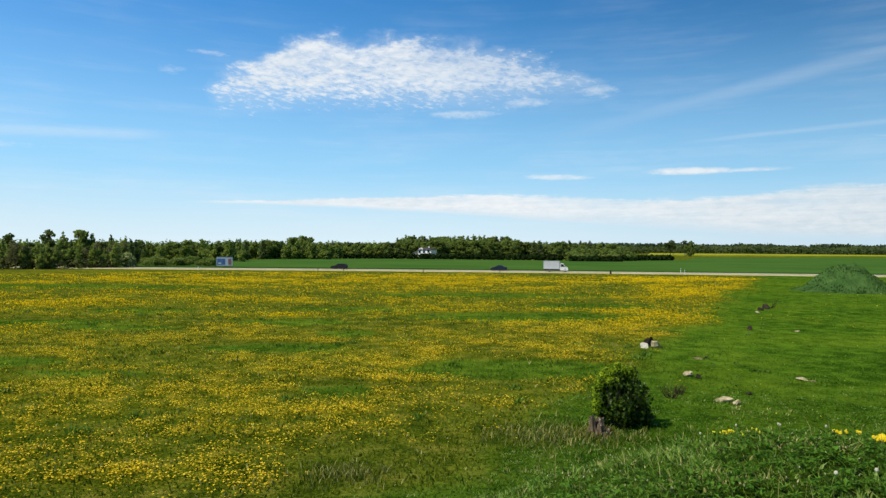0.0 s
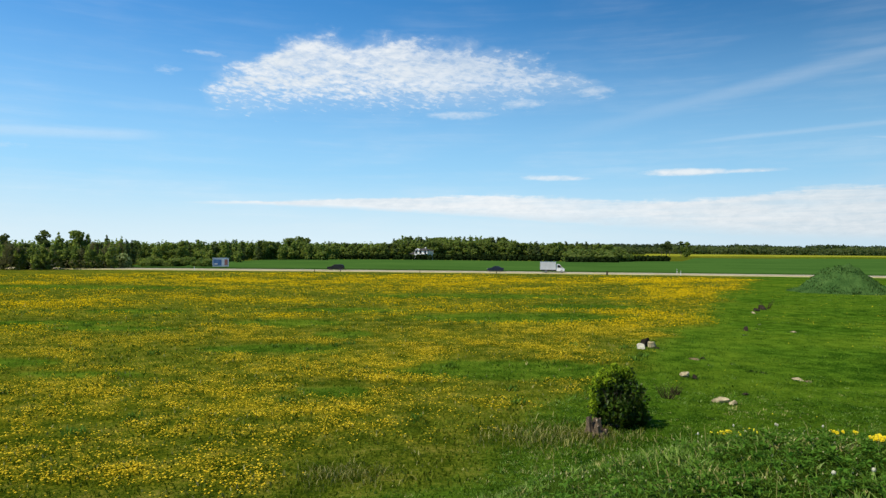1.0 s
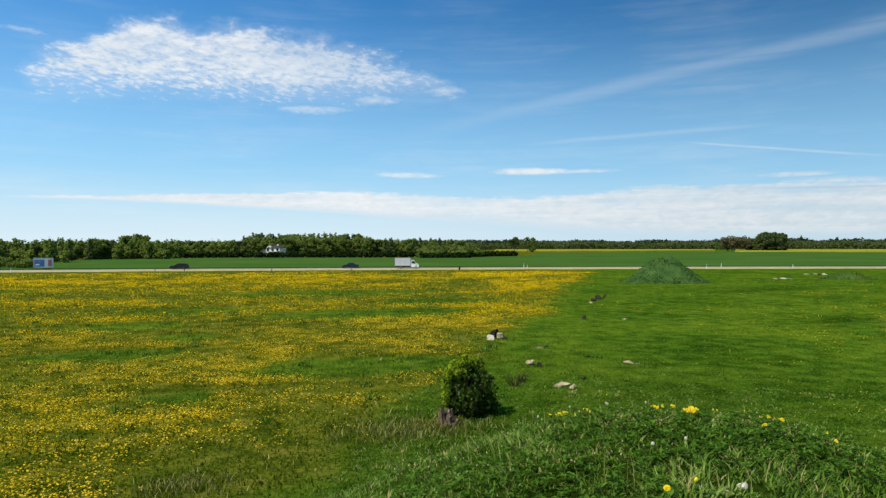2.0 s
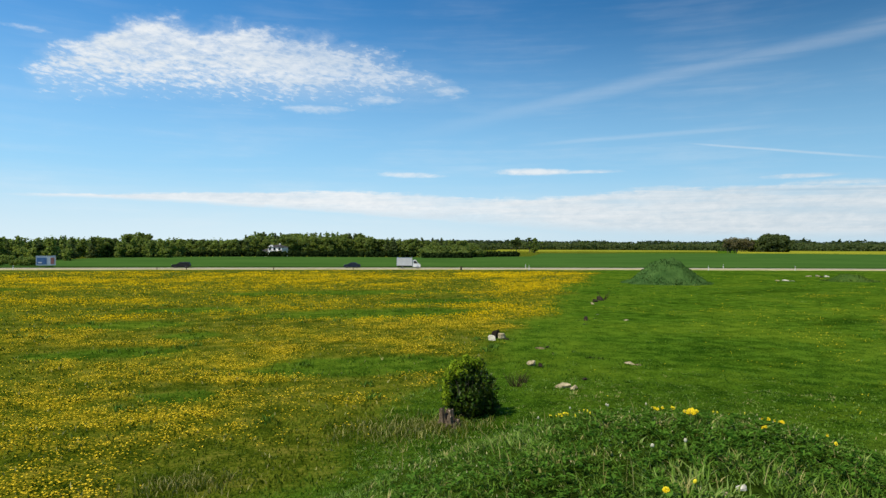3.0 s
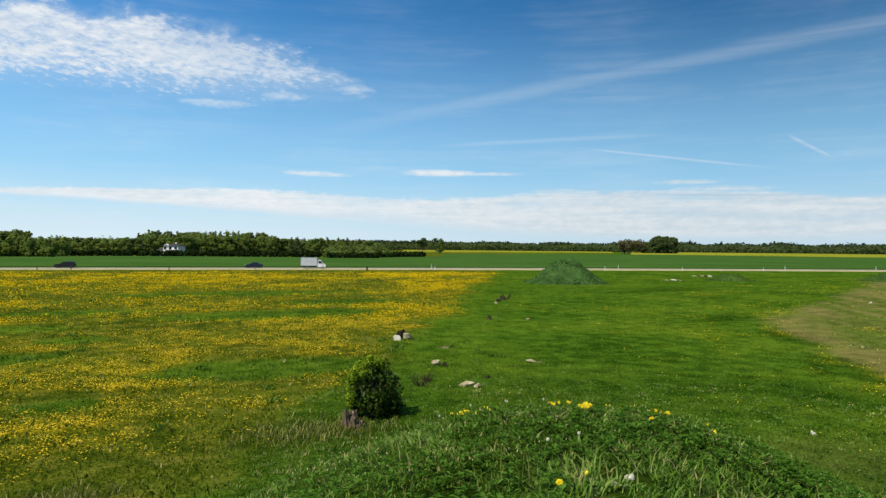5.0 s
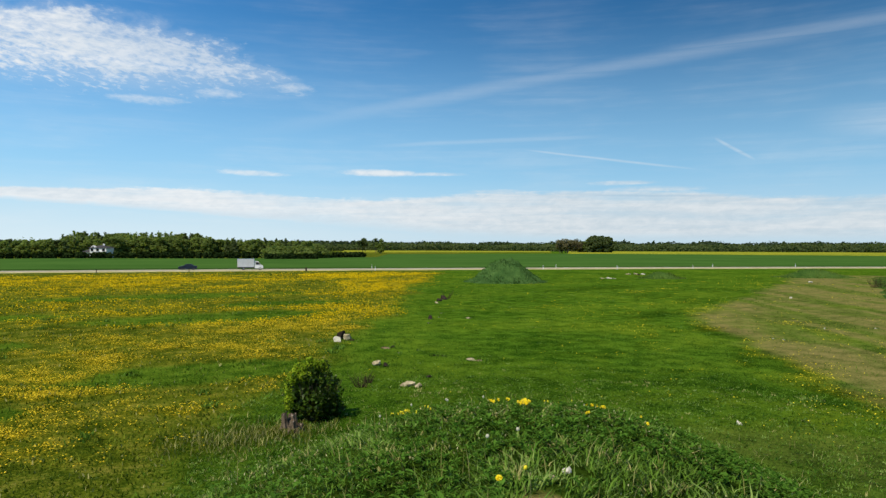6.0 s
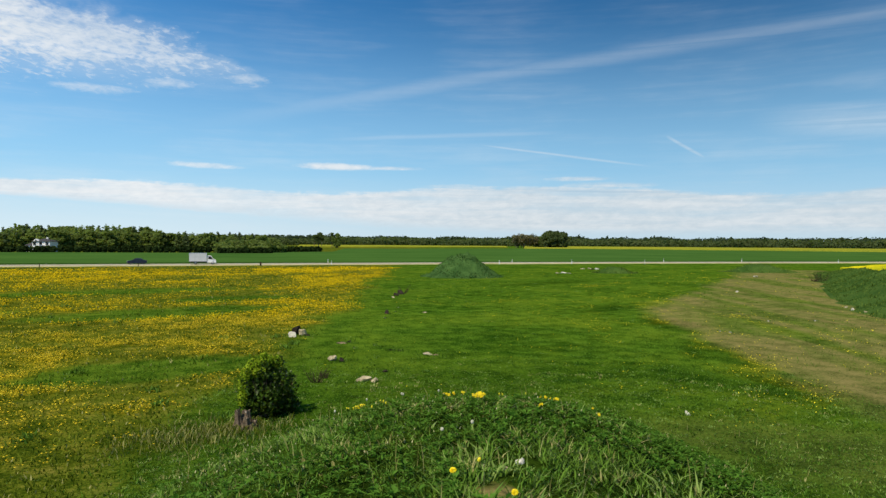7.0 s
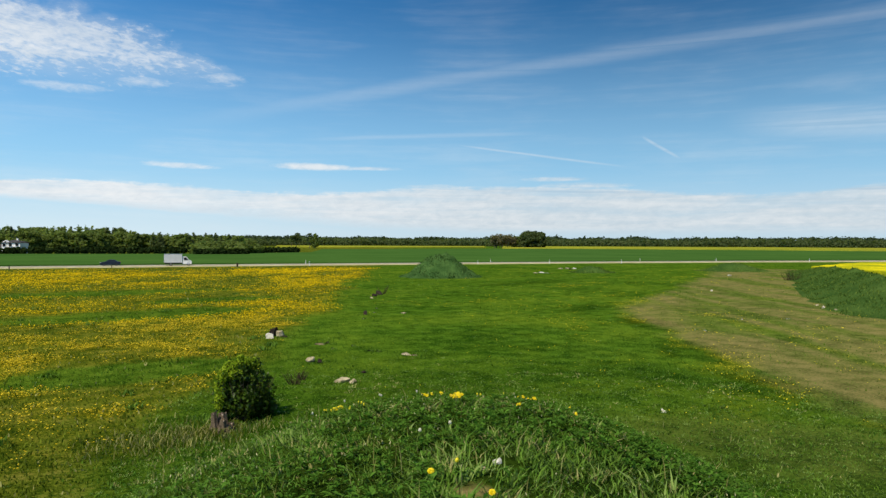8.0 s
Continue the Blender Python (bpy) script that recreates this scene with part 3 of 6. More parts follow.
def slab(name, corners, height, mat, label, category, cell, bumps=0.0, seed=1):
    """A field crop: a closed standing layer with an uneven top, over a plan outline."""
    poly = [Vector((x, y)) for x, y in corners]
    bm = bmesh.new()
    low = [bm.verts.new((p.x, p.y, -0.05)) for p in poly]
    face = bm.faces.new(low)
    if face.normal.z < 0:
        face.normal_flip()
    top = bmesh.ops.extrude_face_region(bm, geom=[face])
    ups = [g for g in top["geom"] if isinstance(g, bmesh.types.BMVert)]
    for v in ups:
        v.co.z = height
    xs, ys = [p.x for p in poly], [p.y for p in poly]
    for axis, lo, hi in ((0, min(xs), max(xs)), (1, min(ys), max(ys))):
        k = lo + cell
        while k < hi:
            co, no = (Vector((k, 0, 0)), Vector((1, 0, 0))) if axis == 0 else (Vector((0, k, 0)), Vector((0, 1, 0)))
            bmesh.ops.bisect_plane(bm, geom=bm.verts[:] + bm.edges[:] + bm.faces[:], plane_co=co, plane_no=no)
            k += cell
    if bumps:
        for v in bm.verts:
            if v.co.z > height * 0.5:
                v.co.z += (float(vnoise(v.co.x, v.co.y, cell * 1.4, seed, 2)) - 0.5) * bumps
    bmesh.ops.recalc_face_normals(bm, faces=bm.faces[:])
    return tagged(part(name, bm, mat), label, category, kind="structure")


def along(x, off):
    return x, road_y(x) + off


slab("crop_field", [along(-88, 9), along(-40, 9), along(0, 9), along(50, 9), along(100, 9), along(160, 9), along(230, 9), along(330, 9),
                    (560, 40), (720, 330), (420, 460), (180, 460), (116, 312), (60, 290), (-30, 316), (-75, 300)],
     0.35, CROP, "even dark-green field of young cereal beyond the road", "crop field", 22, 0.12)
slab("rapeseed_field", [(122, 67), (146, 74), (168, 76), (178, 58), (160, -10), (116, 10), (108, 44)], 1.1, RAPE,
     "bright yellow flowering rapeseed field behind the grassy bank", "rapeseed field", 4, 0.35, 3)
slab("rapeseed_field", [spot(17.4, 600), spot(17.6, 960), spot(35.4, 900), spot(35.6, 680), spot(30, 640)], 1.0, RAPE_FAR,
     "far yellow-green rapeseed field before the woods", "rapeseed field", 45, 0.5, 4)
slab("rapeseed_field", [spot(37, 600), spot(37, 900), spot(52, 940), spot(75, 900), spot(75, 560), spot(56, 560)], 1.0, RAPE_FAR,
     "far pale yellow field in strips before the woods", "rapeseed field", 45, 0.5, 5)

# ---- trees ----


def leaf_cloud(lobes, count, size, rng, droop=0.35, wild=0.45):
    """Leaf clumps as small bent cards, thick near the skin of each lobe and thin inside."""
    vol = np.array([l[3] * l[4] * l[5] for l in lobes]) ** 0.67
    pick = rng.choice(len(lobes), count, p=vol / vol.sum())
    L = np.array(lobes)[pick]
    d = rng.normal(size=(count, 3))
    d /= np.linalg.norm(d, axis=1)[:, None]
    r = rng.uniform(0.35, 1.0, count) ** 0.5 * rng.uniform(0.88, 1.04, count)
    c = L[:, :3] + d * r[:, None] * L[:, 3:6]
    n = d * 0.8 + rng.normal(size=(count, 3)) * wild + (0, 0, droop)
    n /= np.linalg.norm(n, axis=1)[:, None]
    up = rng.normal(size=(count, 3))
    a = np.cross(n, up)
    a /= np.linalg.norm(a, axis=1)[:, None] + 1e-9
    b = np.cross(n, a)
    s = size * rng.uniform(0.6, 1.4, count)[:, None]
    k = rng.uniform(0.5, 0.9, count)[:, None]
    v = np.stack([c - a * s, c - b * s * k + n * s * 0.2, c + a * s, c + b * s * k - n * s * 0.15], 1).reshape(-1, 3)
    return v


def crown_mesh(name, lobes, count, size, mat, seed):
    rng = np.random.default_rng(seed)
    v = leaf_cloud(lobes, count, size, rng, 0.3, 0.65)
    return raw_mesh(name, v, np.full(count, 4), np.arange(count * 4), [mat])


def limb(bm, p, q, r0, r1, sides=6):
    p, q = Vector(p), Vector(q)
    d = (q - p).normalized()
    a = d.orthogonal().normalized()
    b = d.cross(a)
    rings = []
    for c, r in ((p, r0), (q, r1)):
        rings.append([bm.verts.new(c + (a * math.cos(2 * math.pi * k / sides) + b * math.sin(2 * math.pi * k / sides)) * r) for k in range(sides)])
    for k in range(sides):
        bm.faces.new((rings[0][k], rings[0][(k + 1) % sides], rings[1][(k + 1) % sides], rings[1][k]))
    bm.faces.new(rings[1])
    bm.faces.new(rings[0][::-1])


def trunk_bm(height, r, rng, limbs=5, lean=0.03):
    bm = bmesh.new()
    p = Vector((0, 0, -0.2))
    for k in range(4):
        q = Vector((rng.uniform(-lean, lean) * height, rng.uniform(-lean, lean) * height, height * (k + 1) / 4))
        limb(bm, p, q, r * (1 - k * 0.23), r * (1 - (k + 1) * 0.23) + 0.01)
        p = q
    for k in range(limbs):
        a, z = rng.uniform(0, 6.283), height * rng.uniform(0.3, 0.85)
        e = height * rng.uniform(0.12, 0.26)
        limb(bm, (0, 0, z), (math.cos(a) * e, math.sin(a) * e, z + e * 0.8), r * 0.35, r * 0.1, 5)
    return bm


def make_tree(style, seed):
    """One tree, ten metres tall, of a given habit."""
    rng = np.random.default_rng(seed)
    lobes, leafs, size, mat, bark, label = [], 1000, 0.40, LEAF_SPRING, BIRCH, ""
    if style == "birch":
        for k in range(14):
            z = 0.9 + 8.3 * k / 13
            w = 1.9 * math.sin(math.pi * min(1, (k + 3.0) / 15.6)) + 0.25
            a = rng.uniform(0, 6.283)
            lobes.append((math.cos(a) * w * 0.55, math.sin(a) * w * 0.55, z, w * 0.75, w * 0.75, 1.05))
        label = "slender birch in fresh spring leaf"
    elif style in ("broad", "dark_broad"):
        for k in range(26):
            a, r = rng.uniform(0, 6.283), rng.uniform(0.3, 2.5)
            z = rng.uniform(1.0, 8.6)
            w = rng.uniform(0.8, 1.6)
            r *= 1.0 if z < 7 else 0.5
            lobes.append((math.cos(a) * r, math.sin(a) * r, z, w, w, w * 0.85))
        lobes.append((0, 0, 8.6, 1.2, 1.2, 1.2))
        leafs, size, mat, bark, label = 1350, 0.42, LEAF_MID, BARK, "rounded broadleaf tree in green leaf"
        if style == "dark_broad":
            mat, label = LEAF_DARK, "rounded dense dark-green broadleaf tree"
    elif style == "spruce":
        for k in range(11):
            z = 1.0 + 8.6 * k / 10
            w = 1.95 * (1 - k / 11.5) + 0.12
            for j in range(3):
                a = rng.uniform(0, 6.283)
                lobes.append((math.cos(a) * w * 0.5, math.sin(a) * w * 0.5, z, w * 0.62, w * 0.62, 0.55))
        leafs, size, mat, bark, label = 780, 0.36, LEAF_DARK, BARK, "dark pointed spruce tree"
    elif style == "pine":
        for k in range(9):
            a, r = rng.uniform(0, 6.283), rng.uniform(0.2, 1.6)
            z = rng.uniform(5.0, 9.3)
            w = rng.uniform(0.8, 1.4)
            lobes.append((math.cos(a) * r, math.sin(a) * r, z, w, w, w * 0.6))
        leafs, size, mat, bark, label = 560, 0.36, LEAF_DARK, BARK, "dark pine with a high uneven crown"
    elif style == "bare":
        for k in range(10):
            a, r = rng.uniform(0, 6.283), rng.uniform(0.2, 1.9)
            z = rng.uniform(3.5, 9.0)
            w = rng.uniform(0.9, 1.6)
            lobes.append((math.cos(a) * r, math.sin(a) * r, z, w, w, w))
        leafs, size, mat, bark, label = 900, 0.26, LEAF_BROWN, BARK, "brownish tree barely in leaf"
    elif style == "shrub":
        for k in range(9):
            a, r = rng.uniform(0, 6.283), rng.uniform(0.5, 5.2)
            w = rng.uniform(2.4, 3.6)
            lobes.append((math.cos(a) * r, math.sin(a) * r, rng.uniform(2.5, 6.6), w, w, w * 0.9))
        leafs, size, mat, bark, label = 700, 0.7, LEAF_MID, BARK, "wide low green shrub"
    elif style == "pale_shrub":
        for k in range(9):
            a, r = rng.uniform(0, 6.283), rng.uniform(0.5, 4.4)
            w = rng.uniform(2.6, 3.6)
            lobes.append((math.cos(a) * r, math.sin(a) * r, rng.uniform(2.5, 6.4), w, w, w * 0.95))
        leafs, size, mat, bark, label = 760, 0.65, LEAF_PALE, BARK, "rounded pale silvery-green willow shrub"
    root = new("shrub" if "shrub" in style else "tree")
    part("trunk", trunk_bm(8.6 if style in ("spruce", "birch") else 7.4, 0.17, rng, 3 if style == "spruce" else 6), bark, root)
    ob = new("crown", crown_mesh("crown", lobes, leafs, size, mat, seed + 50))
    ob.parent = root
    tagged(root, label, "shrub" if "shrub" in style else "tree")
    return root


MASTERS = {s: [make_tree(s, 100 + 10 * i + k) for k in range(n)]
           for i, (s, n) in enumerate((("birch", 4), ("broad", 4), ("spruce", 3), ("pine", 2), ("bare", 2), ("shrub", 3), ("pale_shrub", 1), ("dark_broad", 2)))}
used = set()


def plant(style, az, dist, height, group, rng, fat=1.0):
    src = MASTERS[style][int(rng.integers(len(MASTERS[style])))]
    x, y = spot(az, dist)
    s = height / 10.0
    m = pose(x, y, float(gz(x, y)) - 0.1, 0, 0, float(rng.uniform(0, 360)))
    if src.name not in used:
        used.add(src.name)
        ob = src
        ob.matrix_basis = m
    else:
        ob = copy_thing(src, m)
    w = s * fat * float(rng.uniform(0.9, 1.15))
    ob.scale = (w, w, s)
    return tagged(ob, group=group)


def wood(group, a0, a1, d0, d1, h0, h1, count, styles, seed, fat=1.0):
    rng = np.random.default_rng(seed)
    for k in range(count):
        az = a0 + (a1 - a0) * (k + rng.uniform(0, 1)) / count
        plant(str(rng.choice(styles)), az, float(rng.uniform(d0, d1)), float(rng.uniform(h0, h1)), group, rng, fat)


def wood_mass(name, a0, a1, d0, d1, h0, h1, count, styles, seed, fat, label):
    """Trees too far off to part, run together into one wood."""
    rng = np.random.default_rng(seed)
    vs, mi = [], []
    mats = [LEAF_SPRING, LEAF_MID, LEAF_DARK]
    for k in range(count):
        style = str(rng.choice(styles))
        src = MASTERS[style][int(rng.integers(len(MASTERS[style])))]
        me = next(c for c in src.children if c.name.startswith("crown")).data
        co = np.empty(len(me.vertices) * 3, np.float32)
        me.vertices.foreach_get("co", co)
        co = co.reshape(-1, 4, 3)[::2]
        mid = co.mean(1, keepdims=True)
        co = (mid + (co - mid) * 1.25).reshape(-1, 3)
        x, y = spot(a0 + (a1 - a0) * (k + rng.uniform(0, 1)) / count, rng.uniform(d0, d1))
        h, turn = rng.uniform(h0, h1) / 10, rng.uniform(0, 6.283)
        w = h * fat * rng.uniform(0.9, 1.15)
        c, s = math.cos(turn), math.sin(turn)
        vs.append(np.stack([x + (co[:, 0] * c - co[:, 1] * s) * w, y + (co[:, 0] * s + co[:, 1] * c) * w, co[:, 2] * h - 0.1], -1))
        mi.append(np.full(len(co) // 4, {"birch": 0, "broad": 1}.get(style, 2)))
    v, mi = np.concatenate(vs), np.concatenate(mi)
    ob = new(name, raw_mesh(name, v, np.full(len(mi), 4), np.arange(len(v)), mats, mi))
    return tagged(ob, label, "woods", kind="stuff")


MIXED = ["birch", "birch", "birch", "broad", "broad", "spruce", "spruce", "pine"]
THICKET = ["birch", "birch", "birch", "spruce", "pine", "bare"]
wood("roadside wood", -41, -26.2, 180, 190, 4.6, 6.6, 46, ["birch", "bare", "birch", "birch"], 1, 0.95)
wood("roadside wood", -41, -25, 192, 235, 6.0, 7.8, 84, THICKET, 2, 0.95)
for style, az, h in (("pine", -31.1, 10.4), ("birch", -30.1, 9.6), ("broad", -28.9, 10.6), ("birch", -28.2, 9.4), ("spruce", -26.9, 9.0), ("pine", -33.6, 9.2), ("birch", -25.9, 8.8)):
    plant(style, az, 214, h, "roadside wood", np.random.default_rng(int(-az * 10)), 0.95)
wood("roadside shrubs", -28.4, -26.6, 184, 192, 2.2, 3.0, 4, ["shrub"], 24, 1.0)
wood("roadside shrubs", -24.6, -18.5, 186, 214, 2.2, 3.6, 12, ["shrub"], 4, 1.0)
wood_mass("woods", -27, -17, 240, 285, 6.2, 8.6, 60, MIXED, 5, 1.1, "mixed spring woods along the green field")
wood_mass("woods", -18, -9, 290, 350, 7.4, 9.4, 60, MIXED, 6, 1.2, "mixed spring woods along the green field")
wood("wood along the field", -13.2, -11.2, 330, 345, 11.0, 12.4, 5, ["broad"], 16, 1.3)
wood_mass("woods", -10, -3.5, 360, 400, 8.0, 9.6, 46, ["broad", "birch", "broad", "pine"], 7, 1.3, "mixed spring woods behind the house")
wood("wood behind the house", -3.8, 6.0, 372, 385, 9.8, 11.6, 26, ["birch", "birch", "broad"], 8, 1.4)
wood_mass("woods", -4.2, 6.4, 380, 420, 9.5, 12.2, 64, ["birch", "broad", "birch", "spruce"], 19, 1.3, "dense mixed spring woods behind the hedge")
wood_mass("woods", 5.8, 15.5, 375, 415, 7.6, 9.8, 44, ["birch", "broad", "broad", "spruce"], 20, 1.3, "dense mixed spring woods behind the hedge")
wood("wood behind the house", -3.5, 5.8, 395, 425, 12.6, 14.2, 30, ["broad", "spruce", "birch"], 9, 1.4)
wood("wood behind the house", 5.6, 14, 372, 410, 8.4, 11.0, 30, ["broad", "birch", "spruce"], 10, 1.4)
wood("copse by the hedge", 11.4, 16.0, 299, 312, 5.6, 7.2, 16, ["broad", "broad", "shrub"], 11, 1.5)
wood("lone field trees", 18.4, 20.9, 585, 620, 12, 14.5, 5, ["broad", "pine"], 13, 1.3)
wood("field copse", 36.2, 38.0, 672, 700, 13.5, 16, 11, ["bare"], 14, 1.5)
wood("field copse", 37.7, 39.5, 690, 705, 13, 16, 5, ["birch", "broad"], 17, 1.4)
wood("field copse", 38.9, 40.5, 670, 690, 16.5, 19.0, 16, ["dark_broad"], 15, 1.35)
plant("pale_shrub", -25.6, 187, 4.5, "roadside shrubs", np.random.default_rng(3))
for group in MASTERS.values():
    for ob in group:
        if ob.name not in used:
            for c in ob.children_recursive:
                bpy.data.objects.remove(c)
            bpy.data.objects.remove(ob)


def far_wood(name, a0, a1, d0, d1, h0, h1, count, mat, seed, label, leaf=0.13):
    """A distant belt of trees: uneven crowns run together."""
    rng = np.random.default_rng(seed)
    vs = []
    for k in range(count):
        az = a0 + (a1 - a0) * (k + rng.uniform(0, 1)) / count
        d = rng.uniform(d0, d1)
        x, y = spot(az, d)
        h = rng.uniform(h0, h1) * (0.72 + 0.5 * float(vnoise(az, seed * 3.1, 1.6, seed, 4)))
        w = h * rng.uniform(0.7, 1.5)
        lobes = [(x, y, h * 0.38, w * 1.3, w * 1.3, h * 0.42), (x + rng.uniform(-w, w) * 0.4, y, h * 0.66, w * 0.9, w * 0.9, h * 0.34)]
        vs.append(leaf_cloud(lobes, 42, h * leaf * 1.15, rng, 0.3, 0.4))
    v = np.concatenate(vs)
    n = len(v) // 4
    ob = new(name, raw_mesh(name, v, np.full(n, 4), np.arange(n * 4), [mat]))
    return tagged(ob, label, "woods", kind="stuff")


far_wood("far_woods", 6, 80, 1000, 1090, 9.5, 13, 1300, FAR_LEAF, 61, "distant mixed woods along the horizon")
far_wood("far_woods", 4, 82, 1150, 1300, 15.5, 17.5, 1100, FAR_DARK, 62, "distant dark conifer woods on the horizon")
far_wood("far_woods", -60, 10, 520, 640, 9, 11.5, 620, LEAF_MID, 63, "distant woods behind the nearer trees", 0.08)
for a0, a1, seed in ((80, 200, 71), (200, 300, 72)):
    far_wood("far_woods", a0, a1, 900, 1050, 12, 17, 140, LEAF_MID, seed, "distant woods round the fields")


def hedge(points, h, w, mat, label, seed, per=9, size=0.5):
    rng = np.random.default_rng(seed)
    lobes = []
    for (x0, y0), (x1, y1) in zip(points, points[1:]):
        n = max(2, int(math.hypot(x1 - x0, y1 - y0) / 1.6))
        for k in range(n):
            f = (k + rng.uniform(0, 1)) / n
            hh = h * rng.uniform(0.85, 1.12)
            lobes.append((x0 + (x1 - x0) * f, y0 + (y1 - y0) * f + rng.uniform(-0.4, 0.4), hh * 0.5, w, w, hh * 0.55))
    count = len(lobes) * per
    v = leaf_cloud(lobes, count, size, rng)
    ob = new("hedge", raw_mesh("hedge", v, np.full(count, 4), np.arange(count * 4), [mat]))
    return tagged(ob, label, "hedge")


hedge([spot(-11, 330), spot(-4, 326), spot(4, 322), spot(11.4, 318)], 3.0, 1.4, HEDGE_LEAF, "long dense dark-green hedge at the field's edge", 81, 120, 0.55)
hedge([spot(10.8, 284), spot(13.5, 283), spot(15.4, 284)], 2.5, 1.5, HEDGE_LEAF, "dark clipped hedge in front of the copse", 82, 160, 0.55)
hedge([spot(15.6, 318), spot(19.4, 332)], 3.0, 1.6, HEDGE_LEAF, "dark clipped hedge beside the copse", 85, 160, 0.55)
hedge([spot(-41, 181), spot(-33, 180.5), spot(-26.3, 181)], 2.6, 1.5, LEAF_BROWN, "brownish leafless undergrowth at the wood's edge", 83, 40, 0.2)
hedge([spot(-41, 184), spot(-33, 184), spot(-26, 185)], 3.8, 2.0, HEDGE_LEAF, "dense green undergrowth at the wood's edge", 84, 16)

# ---- things ----


def thing(name, x, y, z, turn=0.0, label="", category="", group=""):
    root = new(name)
    root.matrix_basis = pose(x, y, z, 0, 0, turn)
    return tagged(root, label, category, group)


def box(bm, x0, x1, y0, y1, z0, z1, bevel=0.0):
    r = bmesh.ops.create_cube(bm, size=1.0)
    for v in r["verts"]:
        v.co = Vector(((x0 + x1) / 2 + v.co.x * (x1 - x0), (y0 + y1) / 2 + v.co.y * (y1 - y0), (z0 + z1) / 2 + v.co.z * (z1 - z0)))
    if bevel:
        es = {e for v in r["verts"] for e in v.link_edges}
        bmesh.ops.bevel(bm, geom=list(es), offset=bevel, segments=2, profile=0.5, affect="EDGES")
    return bm


def a_box(*args, bevel=0.0):
    return box(bmesh.new(), *args, bevel=bevel)


def prism(outline, y0, y1, bevel=0.0, taper=None):
    """A side profile (x, z) drawn across from y0 to y1; taper(z) draws the sides in."""
    bm = bmesh.new()
    rows = []
    for y in (y0, y1):
        rows.append([bm.verts.new((x, y * (taper(z) if taper else 1.0), z)) for x, z in outline])
    n = len(outline)
    for k in range(n):
        bm.faces.new((rows[0][k], rows[0][(k + 1) % n], rows[1][(k + 1) % n], rows[1][k]))
    bm.faces.new(rows[0][::-1])
    bm.faces.new(rows[1])
    bmesh.ops.recalc_face_normals(bm, faces=bm.faces[:])
    if bevel:
        bmesh.ops.bevel(bm, geom=bm.edges[:], offset=bevel, segments=2, profile=0.5, affect="EDGES")
    return bm


def drum(r, w, sides=20, hub=0.0):
    """A wheel-like drum about the y axis with a rounded rim."""
    bm = bmesh.new()
    prof = [(hub, -w / 2), (r * 0.9, -w / 2), (r, -w / 3), (r, w / 3), (r * 0.9, w / 2), (hub, w / 2)]
    rings = [[bm.verts.new((math.cos(2 * math.pi * k / sides) * p, o, math.sin(2 * math.pi * k / sides) * p)) for k in range(sides)] for p, o in prof]
    for a, b in zip(rings, rings[1:] + ([rings[0]] if hub else [])):
        for k in range(sides):
            bm.faces.new((a[k], a[(k + 1) % sides], b[(k + 1) % sides], b[k]))
    if not hub:
        bmesh.ops.remove_doubles(bm, verts=bm.verts[:], dist=1e-5)
    bmesh.ops.recalc_face_normals(bm, faces=bm.faces[:])
    return bm


def wheel(root, x, y, r, w):
    tyre = part("wheel", drum(r * 0.66, w * 0.5), STEEL, root)
    tyre.location = (x, y, r)
    t = part("tyre", drum(r, w, hub=r * 0.62), RUBBER, tyre)
    part("hub_cap", drum(r * 0.2, w * 0.9, 10), DARKMETAL, tyre)
    return t


def lane(az, off):
    """A place on the road at a bearing, off its middle line, with the road's direction there."""
    x = 0.0
    for _ in range(40):
        x = math.tan(radians(az)) * (road_y(x) + off)
    slope = -0.13 - 0.0011 * x
    return x, road_y(x) + off, math.degrees(math.atan(slope))


ROAD_Z = 0.217


